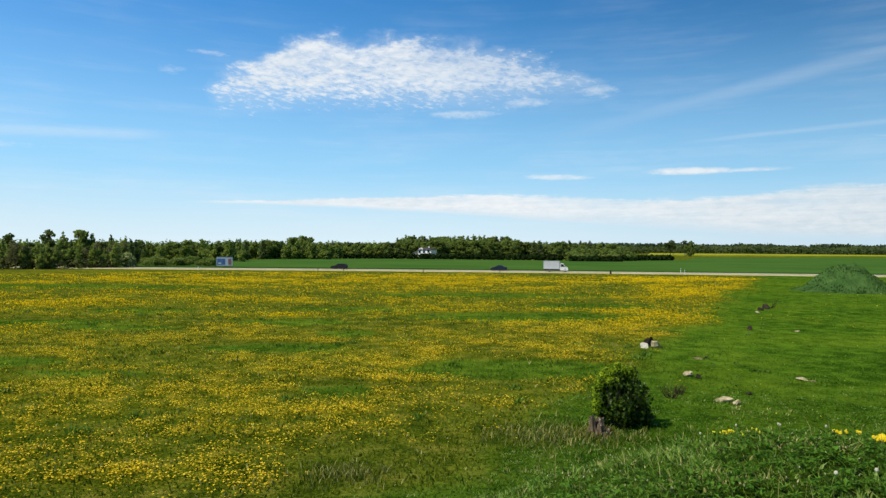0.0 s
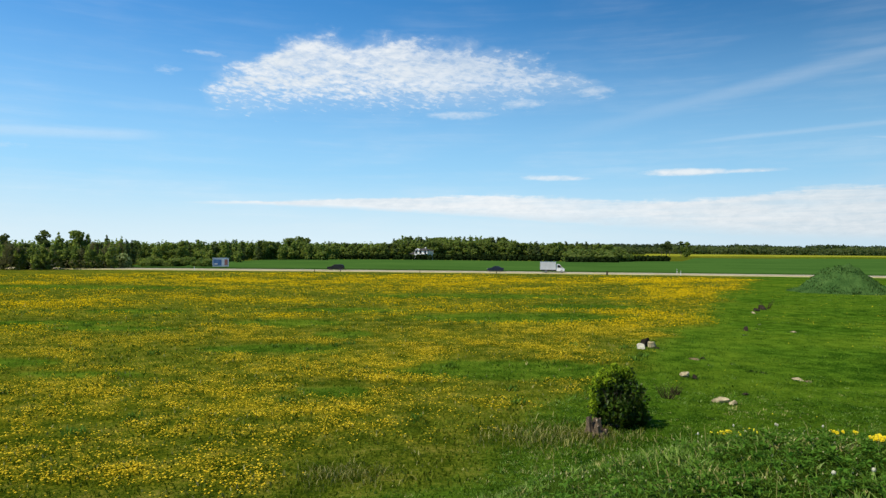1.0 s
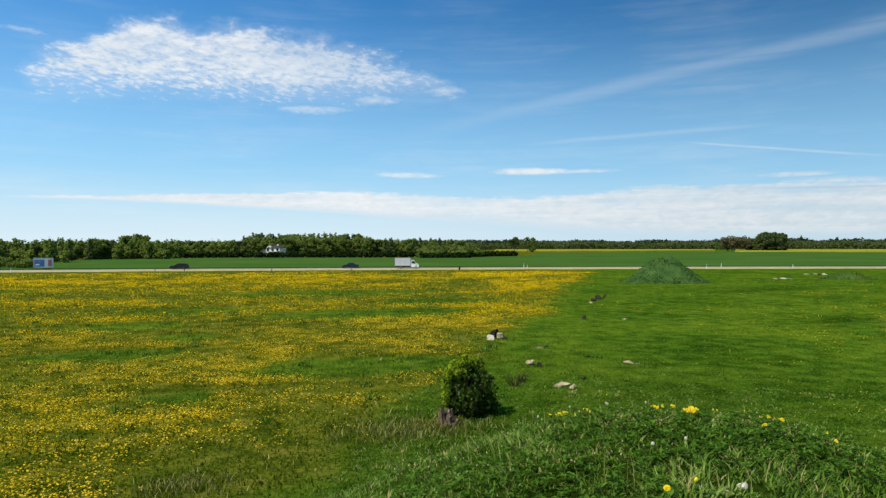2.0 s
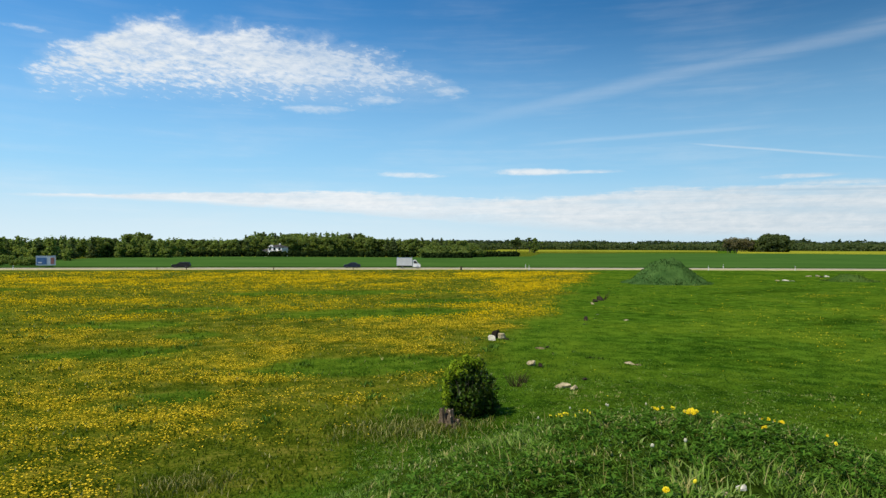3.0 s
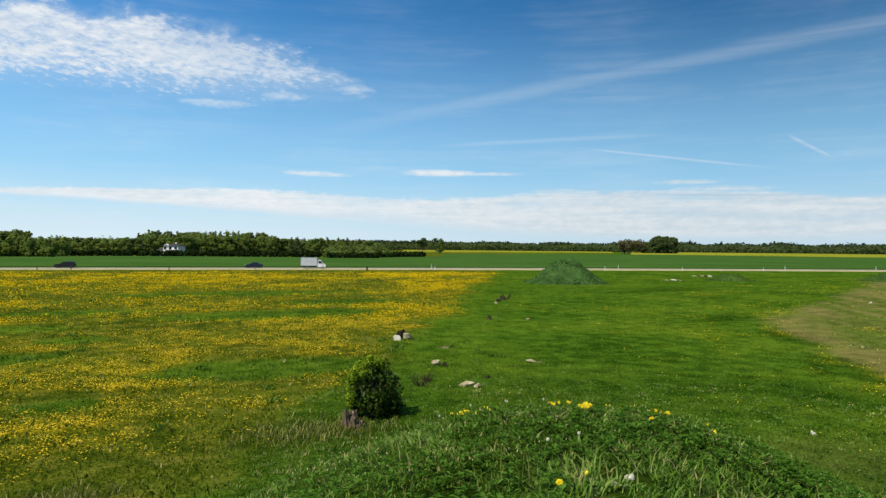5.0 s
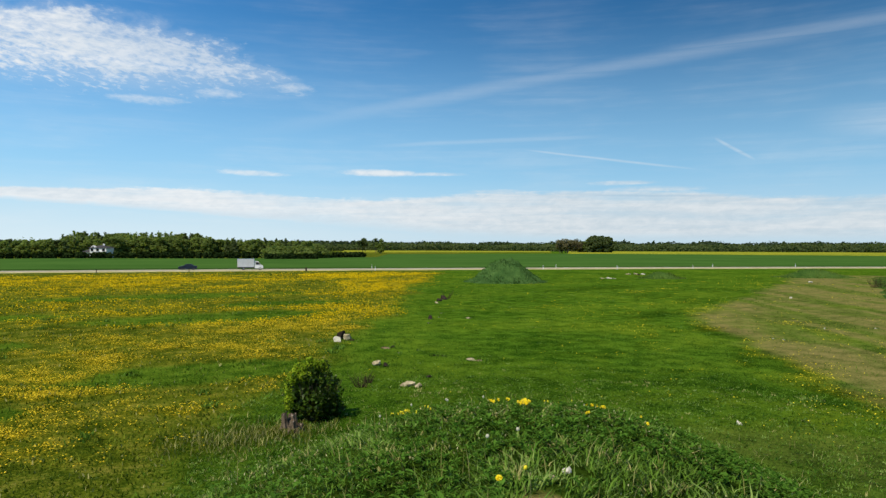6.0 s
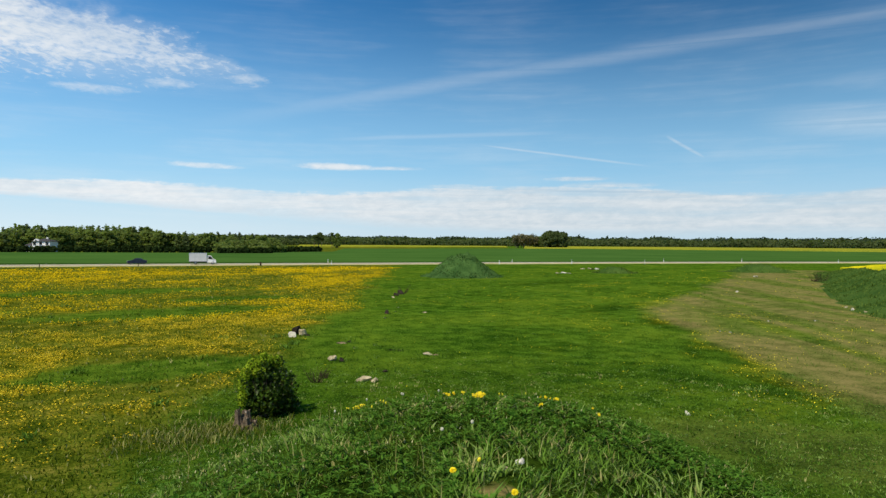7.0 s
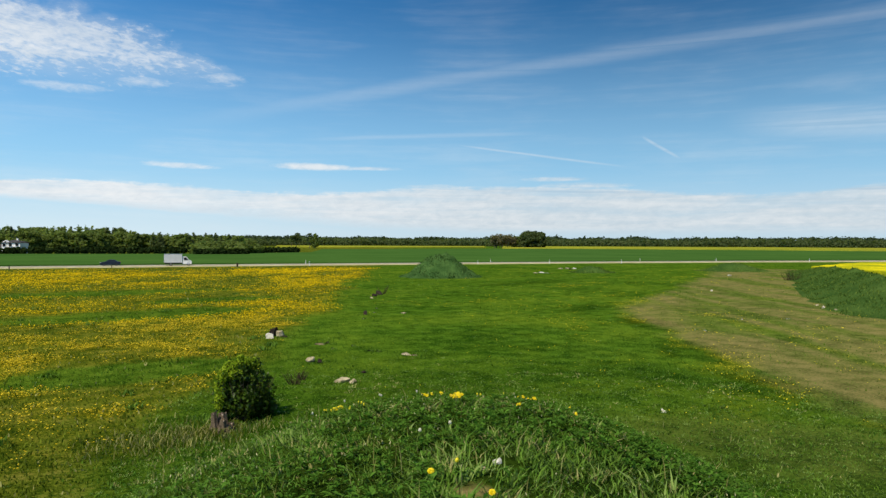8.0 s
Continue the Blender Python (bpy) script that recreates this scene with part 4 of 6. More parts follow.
def box_truck():
    x, y, turn = lane(9.8, -1.65)
    r = thing("box_truck", x, y, ROAD_Z, turn, "white box truck with a plain cargo body on the road", "truck")
    r.scale = (0.9, 0.9, 0.87)
    part("cargo_box", a_box(-3.05, 0.95, -1.08, 1.08, 0.72, 2.82, bevel=0.05), TRUCK_WHITE, r, "plain white cargo box")
    part("roof_rail", a_box(-3.07, 0.97, -1.1, 1.1, 2.80, 2.86, bevel=0.02), STEEL, r)
    part("skirt", a_box(-3.0, 0.9, -1.1, -1.06, 0.66, 0.76, bevel=0.01), DARKMETAL, r)
    part("rear_frame", a_box(-3.1, -3.04, -1.09, 1.09, 0.7, 2.84, bevel=0.015), STEEL, r)
    part("chassis", a_box(-2.9, 2.6, -0.45, 0.45, 0.45, 0.66, bevel=0.03), DARKMETAL, r)
    cab = part("cab", prism([(1.02, 0.42), (1.02, 2.12), (1.12, 2.24), (1.75, 2.22), (1.95, 2.1), (2.42, 1.36), (2.95, 1.16), (3.05, 0.98), (3.05, 0.45), (2.9, 0.36)],
                            -0.98, 0.98, 0.03, lambda z: 1.0 if z < 1.3 else 1.0 - (z - 1.3) * 0.13), WHITE, r, "white van cab")
    part("windscreen", prism([(2.005, 2.05), (2.43, 1.38), (2.455, 1.395), (2.03, 2.07)], -0.84, 0.84), GLASS, cab, "dark sloping windscreen")
    for s in (-1, 1):
        part("side_window", prism([(1.3, 1.36), (1.3, 2.0), (1.85, 2.0), (2.24, 1.36)], s * 0.985, s * 0.93), GLASS, cab, "dark side window")
        part("headlight", a_box(2.9, 3.03, s * 0.62 - 0.14, s * 0.62 + 0.14, 0.82, 1.02, bevel=0.03), LAMP_CLEAR, cab)
        part("mirror", a_box(2.1, 2.2, s * 1.15 - 0.09, s * 1.15 + 0.09, 1.3, 1.62, bevel=0.03), DARKMETAL, cab)
        part("tail_light", a_box(-3.12, -3.08, s * 0.85 - 0.1, s * 0.85 + 0.1, 0.74, 0.98, bevel=0.01), LAMP_RED, r)
        wheel(r, 2.3, s * 0.86, 0.36, 0.24)
        wheel(r, -1.6, s * 0.86, 0.36, 0.34)
    part("bumper", a_box(2.85, 3.12, -0.96, 0.96, 0.36, 0.62, bevel=0.05), DARKMETAL, r)


def car(az, paint, label, profile, glass, length):
    x, y, turn = lane(az, 1.65)
    r = thing("car", x, y, ROAD_Z, turn + 180, label, "car")
    r.scale = (0.88, 0.92, 0.92)
    body = part("body", prism(profile, -0.86, 0.86, 0.045, lambda z: 1.0 if z < 0.92 else 1.0 - (z - 0.92) * 0.32), paint, r)
    for s in (-1, 1):
        for g in glass:
            part("side_window", prism(g, s * 0.80, s * 0.772), GLASS, body)
        part("headlight", a_box(length / 2 - 0.22, length / 2 - 0.04, s * 0.6 - 0.16, s * 0.6 + 0.16, 0.62, 0.76, bevel=0.03), LAMP_CLEAR, body)
        part("tail_light", a_box(-length / 2 - 0.005, -length / 2 + 0.1, s * 0.66 - 0.1, s * 0.66 + 0.1, 0.7, 0.95, bevel=0.02), LAMP_RED, body)
        part("mirror", a_box(0.62, 0.74, s * 0.93 - 0.09, s * 0.93 + 0.09, 0.93, 1.06, bevel=0.03), paint, body)
        wheel(r, length * 0.31, s * 0.76, 0.32, 0.21)
        wheel(r, -length * 0.30, s * 0.76, 0.32, 0.21)
    part("bumper", a_box(length / 2 - 0.16, length / 2 + 0.03, -0.8, 0.8, 0.26, 0.44, bevel=0.04), DARKMETAL, r)
    return r


box_truck()
ESTATE = [(-2.25, 0.32), (-2.3, 0.8), (-2.22, 1.0), (-1.9, 1.42), (-1.2, 1.5), (0.2, 1.46), (1.0, 0.98), (1.9, 0.86), (2.25, 0.66), (2.25, 0.3), (1.9, 0.22), (-1.9, 0.22)]
SALOON = [(-2.2, 0.3), (-2.22, 0.9), (-1.55, 0.98), (-0.95, 1.36), (-0.1, 1.42), (0.45, 1.34), (1.1, 0.94), (1.9, 0.82), (2.2, 0.62), (2.2, 0.28), (1.9, 0.2), (-1.9, 0.2)]
car(-9.0, CAR_DARK, "black estate car driving on the road", ESTATE,
    [[(-1.85, 0.98), (-1.62, 1.34), (-0.75, 1.38), (-0.75, 0.98)], [(-0.68, 0.98), (-0.68, 1.38), (0.12, 1.36), (0.75, 0.98)]], 4.5)
car(4.9, CAR_BLUE, "dark blue saloon car driving on the road", SALOON,
    [[(-1.3, 0.98), (-0.85, 1.28), (-0.3, 1.33), (-0.3, 0.98)], [(-0.23, 0.98), (-0.23, 1.33), (0.38, 1.27), (0.85, 0.98)]], 4.4)


def billboard():
    x, y = spot(-18.45, 178)
    r = thing("billboard", x, y, float(gz(x, y)), 15, "roadside billboard, blue and pale panel on posts", "billboard")
    r.scale = (0.85, 1.0, 0.95)
    part("panel", a_box(-2.3, 2.3, -0.06, 0.06, 0.7, 3.0, bevel=0.01), SIGN_PALE, r, "pale blue-grey printed panel")
    part("picture_block", a_box(-2.1, 0.2, -0.085, -0.064, 0.95, 2.6), SIGN_BLUE, r, "plain blue block")
    part("picture_block", a_box(1.1, 2.0, -0.085, -0.064, 1.0, 2.6), SIGN_RED, r, "plain dull red block")
    part("picture_block", a_box(-1.8, -0.9, -0.105, -0.089, 1.2, 1.5), WHITE, r, "plain white bar")
    bm = bmesh.new()
    for a in ((-2.36, 2.36, -0.09, 0.09, 3.0, 3.07), (-2.36, 2.36, -0.09, 0.09, 0.63, 0.7), (-2.36, -2.3, -0.09, 0.09, 0.7, 3.0), (2.3, 2.36, -0.09, 0.09, 0.7, 3.0)):
        box(bm, *a)
    part("frame", bm, STEEL, r)
    for px in (-1.5, 0, 1.5):
        part("post", a_box(px - 0.07, px + 0.07, 0.08, 0.22, -0.3, 2.8, bevel=0.01), DARKMETAL, r)


billboard()


def window_on(root, x, y, z, w, h):
    f = part("window", prism([(x - w / 2 - 0.07, z - h / 2 - 0.07), (x - w / 2 - 0.07, z + h / 2 + 0.07), (x + w / 2 + 0.07, z + h / 2 + 0.07), (x + w / 2 + 0.07, z - h / 2 - 0.07)],
                             y - 0.06, y + 0.02), WHITE, root)
    part("pane", a_box(x - w / 2, x + w / 2, y - 0.09, y - 0.064, z - h / 2, z + h / 2), GLASS, f)
    part("sill", a_box(x - w / 2 - 0.1, x + w / 2 + 0.1, y - 0.2, y - 0.064, z - h / 2 - 0.12, z - h / 2 - 0.075), STEEL, f)


def hip_roof(x0, x1, y0, y1, z, h, over=0.45):
    bm = bmesh.new()
    x0, x1, y0, y1 = x0 - over, x1 + over, y0 - over, y1 + over
    d = min((y1 - y0) / 2, (x1 - x0) / 2 - 0.3)
    ym = (y0 + y1) / 2
    c = [bm.verts.new(p) for p in ((x0, y0, z), (x1, y0, z), (x1, y1, z), (x0, y1, z), (x0 + d, ym, z + h), (x1 - d, ym, z + h),
                                   (x0, y0, z - 0.18), (x1, y0, z - 0.18), (x1, y1, z - 0.18), (x0, y1, z - 0.18))]
    for f in ((0, 1, 5, 4), (1, 2, 5), (2, 3, 4, 5), (3, 0, 4), (6, 7, 1, 0), (7, 8, 2, 1), (8, 9, 3, 2), (9, 6, 0, 3), (9, 8, 7, 6)):
        bm.faces.new([c[i] for i in f])
    return bm


def house():
    x, y = spot(-1.55, 346)
    r = thing("house", x, y, -0.05, -24, "white two-storey house with a dark hipped roof", "house")
    r.scale = (0.95, 0.95, 0.92)
    part("wall", a_box(-2.6, 5.2, -3.5, 4.5, 0, 5.3), PLASTER, r, "white plastered main block")
    part("wall", a_box(-6.6, -2.6, -2.2, 3.8, 0, 3.1), PLASTER, r, "white plastered low wing")
    roof = part("roof", hip_roof(-2.6, 5.2, -3.5, 4.5, 5.3, 1.3), ROOF, r, "dark grey hipped roof")
    part("chimney", a_box(1.8, 2.5, 0.5, 1.2, 5.6, 7.2, bevel=0.03), PLASTER, roof)
    part("roof", hip_roof(-6.6, -2.63, -2.2, 3.8, 3.1, 1.4), ROOF, r)
    part("wall", prism([(-2.2, 5.3), (-2.2, 5.45), (-0.9, 6.4), (0.4, 5.45), (0.4, 5.3)], -3.75, -2.0), PLASTER, r, "white dormer gable")
    for wx, wz in ((-1.6, 4.2), (1.1, 4.2), (3.9, 4.2), (-1.6, 1.5), (1.1, 1.5), (3.9, 1.5)):
        window_on(r, wx, -3.5, wz, 1.25, 1.4)
    for wx in (-5.6, -3.7):
        window_on(r, wx, -2.2, 1.6, 1.0, 1.2)
    window_on(r, -0.9, -3.75, 5.65, 0.8, 0.5)
    part("door", a_box(-0.55, 0.4, -3.58, -3.5, 0.0, 2.1, bevel=0.01), DARKMETAL, r)
    part("balcony", a_box(2.4, 5.0, -4.6, -3.5, 2.55, 2.7, bevel=0.02), PLASTER, r)


house()

POST_WHITE = thing("delineator_post", 0, 0, 0, 0, "slim white roadside delineator post with a dark band", "road post", "posts along the road")
part("post", a_box(-0.06, 0.06, -0.05, 0.05, -0.2, 1.0, bevel=0.015), WHITE, POST_WHITE)
part("band", a_box(-0.065, 0.065, -0.055, 0.055, 0.72, 0.88), DARKMETAL, POST_WHITE, "dark band")
for k, (az, off) in enumerate(((20.0, 5.4), (20.3, -5.6), (34.9, -5.6), (36.0, 5.4), (41.1, -5.6), (47.1, -5.6), (48.6, 5.4), (61.1, -5.6), (10.5, 5.4), (-20.5, -5.6), (54.5, 5.4))):
    px, py, turn = lane(az, off)
    m = pose(px, py, 0.02, 0, 0, turn)
    if k:
        copy_thing(POST_WHITE, m)
    else:
        POST_WHITE.matrix_basis = m

for az, off, h, w in ((14.4, -7.5, 0.85, 0.34), (-10.8, -6.5, 0.7, 0.12), (-8.6, -6.5, 0.7, 0.12), (-1.7, -6.5, 0.75, 0.14), (5.0, -6.5, 0.7, 0.12)):
    px, py, turn = lane(az, off)
    r = thing("marker_post", px, py, 0.0, turn, "short dark wooden marker post in the verge", "post", "dark posts in the verge")
    part("stake", prism([(-w / 2, -0.2), (-w / 2, h * 0.9), (-w / 5, h), (w / 5, h), (w / 2, h * 0.88), (w / 2, -0.2)], -w / 2, w / 2, 0.015), STONE_DARK, r)
    part("cap", a_box(-w * 0.42, w * 0.42, -w * 0.42, w * 0.42, h * 0.93, h * 1.02, bevel=0.01), DEADWOOD, r)


def stone(az, dist, w, h, d, mat, label, seed, name="stone", sink=0.36, turn=0.0, flat=0.0):
    bm = bmesh.new()
    bmesh.ops.create_icosphere(bm, subdivisions=3, radius=1.0)
    rng = np.random.default_rng(seed)
    off = Vector(rng.uniform(-50, 50, 3))
    cuts = [(Vector(rng.normal(size=3)).normalized(), rng.uniform(0.34, 0.72)) for _ in range(13)]
    for v in bm.verts:
        for n, k in cuts:
            e = v.co.dot(n) - k
            if e > 0:
                v.co -= n * e * 0.97
        q = v.co + off
        v.co *= 1 + 0.22 * noise.noise(q * 1.1) + 0.09 * noise.noise(q * 3.3) + 0.05 * noise.noise(q * 8)
        v.co = Vector((v.co.x * w / 2, v.co.y * d / 2, v.co.z * h / (2 - 2 * sink * 0.6)))
    x, y = spot(az, dist)
    ob = part(name, bm, mat)
    ob.matrix_basis = pose(x, y, float(gz(x, y)) + h * (0.5 - sink), rng.uniform(-8, 8), rng.uniform(-8, 8), turn - az)
    return tagged(ob, label, "stone", "stones along the strip")


STONES = []
BEIGE = "beige weathered field boulder lying in the grass"
DARK = "dark brown stone lying in the grass"
PALE = "pale whitish stone lying in the grass"
for k, (az, d, w, h, dp, mat, label) in enumerate((
        (17.05, 37.0, 0.74, 0.48, 0.55, STONE_PALE, PALE), (17.4, 38.0, 0.64, 1.0, 0.6, STONE_DARK, "dark upright stone between pale stones"),
        (18.0, 37.6, 0.68, 0.78, 0.6, STONE, BEIGE), (18.3, 37.3, 0.4, 0.25, 0.4, STONE_DARK, DARK),
        (20.5, 29.6, 0.85, 0.42, 0.6, STONE, BEIGE), (21.3, 29.3, 0.5, 0.38, 0.4, STONE_DARK, DARK),
        (23.4, 25.2, 0.98, 0.42, 0.6, STONE, "broad beige flat-topped boulder in short grass"), (24.1, 24.9, 0.42, 0.28, 0.4, STONE, BEIGE),
        (25.0, 26.8, 0.45, 0.2, 0.3, STONE_DARK, DARK), (21.4, 34.3, 0.8, 0.22, 0.5, SOIL, "low brown earthy stone in the grass"), (21.9, 34.6, 0.5, 0.25, 0.4, STONE_DARK, DARK),
        (22.4, 32.7, 0.14, 0.09, 0.1, STONE_PALE, PALE), (24.1, 33.5, 0.16, 0.09, 0.1, STONE_PALE, PALE), (25.6, 32.0, 0.45, 0.16, 0.3, STONE_DARK, DARK),
        (26.4, 31.8, 0.4, 0.14, 0.3, STONE_DARK, DARK), (28.7, 30.8, 0.72, 0.24, 0.5, STONE, BEIGE), (29.4, 30.6, 0.4, 0.16, 0.3, SOIL, "low brown earthy stone in the grass"),
        (26.3, 66.5, 1.3, 1.1, 0.9, STONE_DARK, DARK), (25.85, 64.5, 0.9, 0.65, 0.7, STONE_DARK, DARK), (25.7, 62.0, 0.6, 0.3, 0.5, STONE, BEIGE),
        (25.1, 48.3, 0.6, 0.75, 0.5, STONE_DARK, DARK), (25.0, 45.5, 0.2, 0.12, 0.15, STONE_PALE, PALE), (25.9, 49.5, 0.18, 0.1, 0.15, STONE_PALE, PALE),
        (26.1, 52.5, 0.18, 0.1, 0.15, STONE_PALE, PALE), (28.4, 49.0, 0.5, 0.2, 0.4, STONE, BEIGE),
        (40.4, 117, 1.7, 0.75, 1.2, STONE_PALE, "large whitish boulder in the flat grass"), (40.9, 116, 1.6, 0.3, 1.0, STONE_PALE, PALE), (39.9, 116.5, 1.2, 0.25, 1.0, STONE, BEIGE),
        (55.5, 117, 0.95, 0.6, 0.8, STONE_PALE, PALE), (54.2, 79, 0.62, 0.45, 0.5, STONE_PALE, PALE), (62.1, 62, 0.4, 0.35, 0.35, STONE_PALE, PALE),
        (62.9, 60.5, 0.5, 0.35, 0.4, STONE, BEIGE), (61.6, 64.5, 0.4, 0.3, 0.3, STONE, BEIGE), (53.0, 43.0, 0.3, 0.12, 0.2, STONE_PALE, PALE), (53.7, 42.8, 0.25, 0.12, 0.2, STONE_PALE, PALE),
        (59.7, 52, 0.3, 0.15, 0.2, STONE_PALE, PALE), (56.5, 50, 0.25, 0.12, 0.2, STONE_PALE, PALE), (50.6, 21.7, 0.26, 0.26, 0.2, STONE_PALE, PALE),
        (42.0, 136, 1.5, 0.6, 1, STONE, BEIGE), (42.6, 137, 1.8, 0.75, 1.2, STONE, BEIGE), (43.2, 136, 1.2, 0.5, 1, STONE_PALE, PALE), (42.9, 134, 0.9, 0.4, 0.8, STONE_DARK, DARK),
        (37.2, 4.42, 0.135, 0.075, 0.07, STONE_WHITE, "small white stone in the long grass"), (36.2, 4.3, 0.09, 0.07, 0.06, STONE, "small beige stone in the long grass"))):
    STONES.append((*spot(az, d), w))
    stone(az, d, w * 0.86, h * 0.8, dp * 0.86, mat, label, 300 + k, turn=(k * 37) % 50 - 25)


def overgrown_mound(az, dist, length, width, height, turn, label, seed, tufts, ridge=False, turf=None, tuft=None):
    """An earth heap with steep uneven flanks and rank grass on it."""
    x0, y0 = spot(az, dist)
    root = thing("earth_mound", x0, y0, float(gz(x0, y0)) - 0.05, turn, label, "mound")
    n = 150 if ridge else 64
    rng = np.random.default_rng(seed)

    def top(u, v):
        r = np.hypot(u / (length / 2), v / (width / 2))
        w = (vnoise(u + seed * 9, v, 2.2, seed, 3) - 0.5) * 0.5
        if ridge:
            w = w + (vnoise(u + seed * 4, v, 7.0, seed + 1, 3) - 0.5) * 1.1 + (vnoise(u, v + seed, 2.6, seed + 5, 2) - 0.5) * 0.3
            body = np.exp(-(np.abs(u) / (length / 2) * 1.08) ** 6) * np.exp(-np.maximum(np.abs(v) / (width / 2) * 1.35 + w * 0.9, 0.0) ** 2.2)
            return height * np.clip(1.05 * body - 0.05, -0.05, 2) * (1 + w * 1.0) * (0.8 - 0.72 * u / length)
        lump = (vnoise(u + seed * 5, v, 1.3, seed + 2, 3) - 0.5) * 0.55
        return height * np.clip(0.9 * np.exp(-np.maximum(r * 1.75 + w * 0.9, 0.0) ** 2.7) * (1 + w * 0.5 + lump) + 0.2 * np.exp(-(r * 1.25 + w) ** 2) - 0.06, -0.05, 2)

    g = np.linspace(-1, 1, n)
    U, V = np.meshgrid(g * length * 0.62, g * width * 0.62, indexing="ij")
    co = np.stack([U, V, top(U, V)], -1).reshape(-1, 3)
    i, j = np.meshgrid(np.arange(n - 1), np.arange(n - 1), indexing="ij")
    q = np.stack([i * n + j, (i + 1) * n + j, (i + 1) * n + j + 1, i * n + j + 1], -1).reshape(-1)
    ob = new("earth", raw_mesh("earth", co, np.full((n - 1) ** 2, 4), q, [turf or MOUND_GRASS], smooth=True))
    ob.parent = root
    u, v = rng.uniform(-0.58, 0.58, tufts) * length, rng.uniform(-0.58, 0.58, tufts) * width
    z = top(u, v)
    keep = z > 0.02
    u, v, z = u[keep], v[keep], z[keep]
    k = len(u)
    hh = rng.uniform(0.10, 0.27, k) * (0.8 if ridge else 1.0) * (0.25 + 1.5 * vnoise(u, v, 1.5, seed + 3, 2))
    me = blade_mesh("rank_grass", u, v, z, hh, hh * rng.uniform(0.25, 0.5, k), 0.9, rng, [tuft or MOUND_TUFT])
    ob = new("rank_grass", me)
    ob.parent = root
    tagged(ob, "rank green grass cover", kind="stuff")
    return root


def blade_mesh(name, x, y, z, h, w, lean, rng, mats, mat_index=None, fall_to=None):
    """Bent grass blades: a base, a waist and a tip each."""
    n = len(x)
    a, f = rng.uniform(0, 6.2832, n), rng.uniform(0, 6.2832, n)
    if fall_to is not None:
        f = fall_to
        a = f + math.pi / 2 + rng.normal(0, 0.5, n)
    side = np.stack([np.cos(a), np.sin(a), np.zeros(n)], -1)
    fall = np.stack([np.cos(f), np.sin(f), np.zeros(n)], -1) * (lean * rng.uniform(0.2, 1.3, n) * h)[:, None]
    base = np.stack([x, y, z - 0.02], -1)
    up = np.zeros((n, 3))
    up[:, 2] = h
    w = w[:, None]
    mid = base + up * 0.58 + fall * 0.32
    tip = base + up * 0.95 + fall
    v = np.stack([base - side * w * 0.5, base + side * w * 0.5, mid + side * w * 0.36, mid - side * w * 0.36, tip], 1).reshape(-1, 3)
    o = np.arange(n)[:, None] * 5
    idx = np.concatenate([o + 0, o + 1, o + 2, o + 3, o + 3, o + 2, o + 4], 1).ravel()
    size = np.tile([4, 3], n)
    return raw_mesh(name, v, size, idx, mats, None if mat_index is None else np.repeat(mat_index, 2))


MOUND_GRASS = material("mound_turf", (0.020, 0.058, 0.014), (0.075, 0.145, 0.036), 0.6, 0.9, 0.8, fine_scale=7)
MOUND_TUFT = material("mound_tuft", (0.026, 0.075, 0.018), (0.125, 0.22, 0.066), 0.5, 0.7, 0, island=0.6, leafy=0.25, fine_scale=3)
BANK_TURF = material("bank_turf", (0.018, 0.052, 0.009), (0.076, 0.132, 0.026), 0.25, 0.9, 0.9, fine_scale=5)
BANK_TUFT = material("bank_tuft", (0.026, 0.068, 0.009), (0.132, 0.20, 0.036), 0.4, 0.7, 0, island=0.6, leafy=0.25, fine_scale=3)
overgrown_mound(31.8, 102, 13.6, 12, 3.3, -30, "steep earth mound overgrown with rank grass", 11, 9000)
overgrown_mound(44.6, 121, 9, 6, 1.1, -30, "low grassy earth heap on the flat meadow", 12, 2000, turf=BANK_TURF, tuft=BANK_TUFT)
overgrown_mound(55.8, 138, 15, 7, 1.5, -40, "low grassy earth heap beside the road", 13, 2400, turf=BANK_TURF, tuft=BANK_TUFT)
overgrown_mound(63.2, 102.8, 90, 10, 2.3, 32.6, "long grassy earth bank beside the bare ground", 14, 20000, ridge=True, turf=BANK_TURF, tuft=BANK_TUFT)


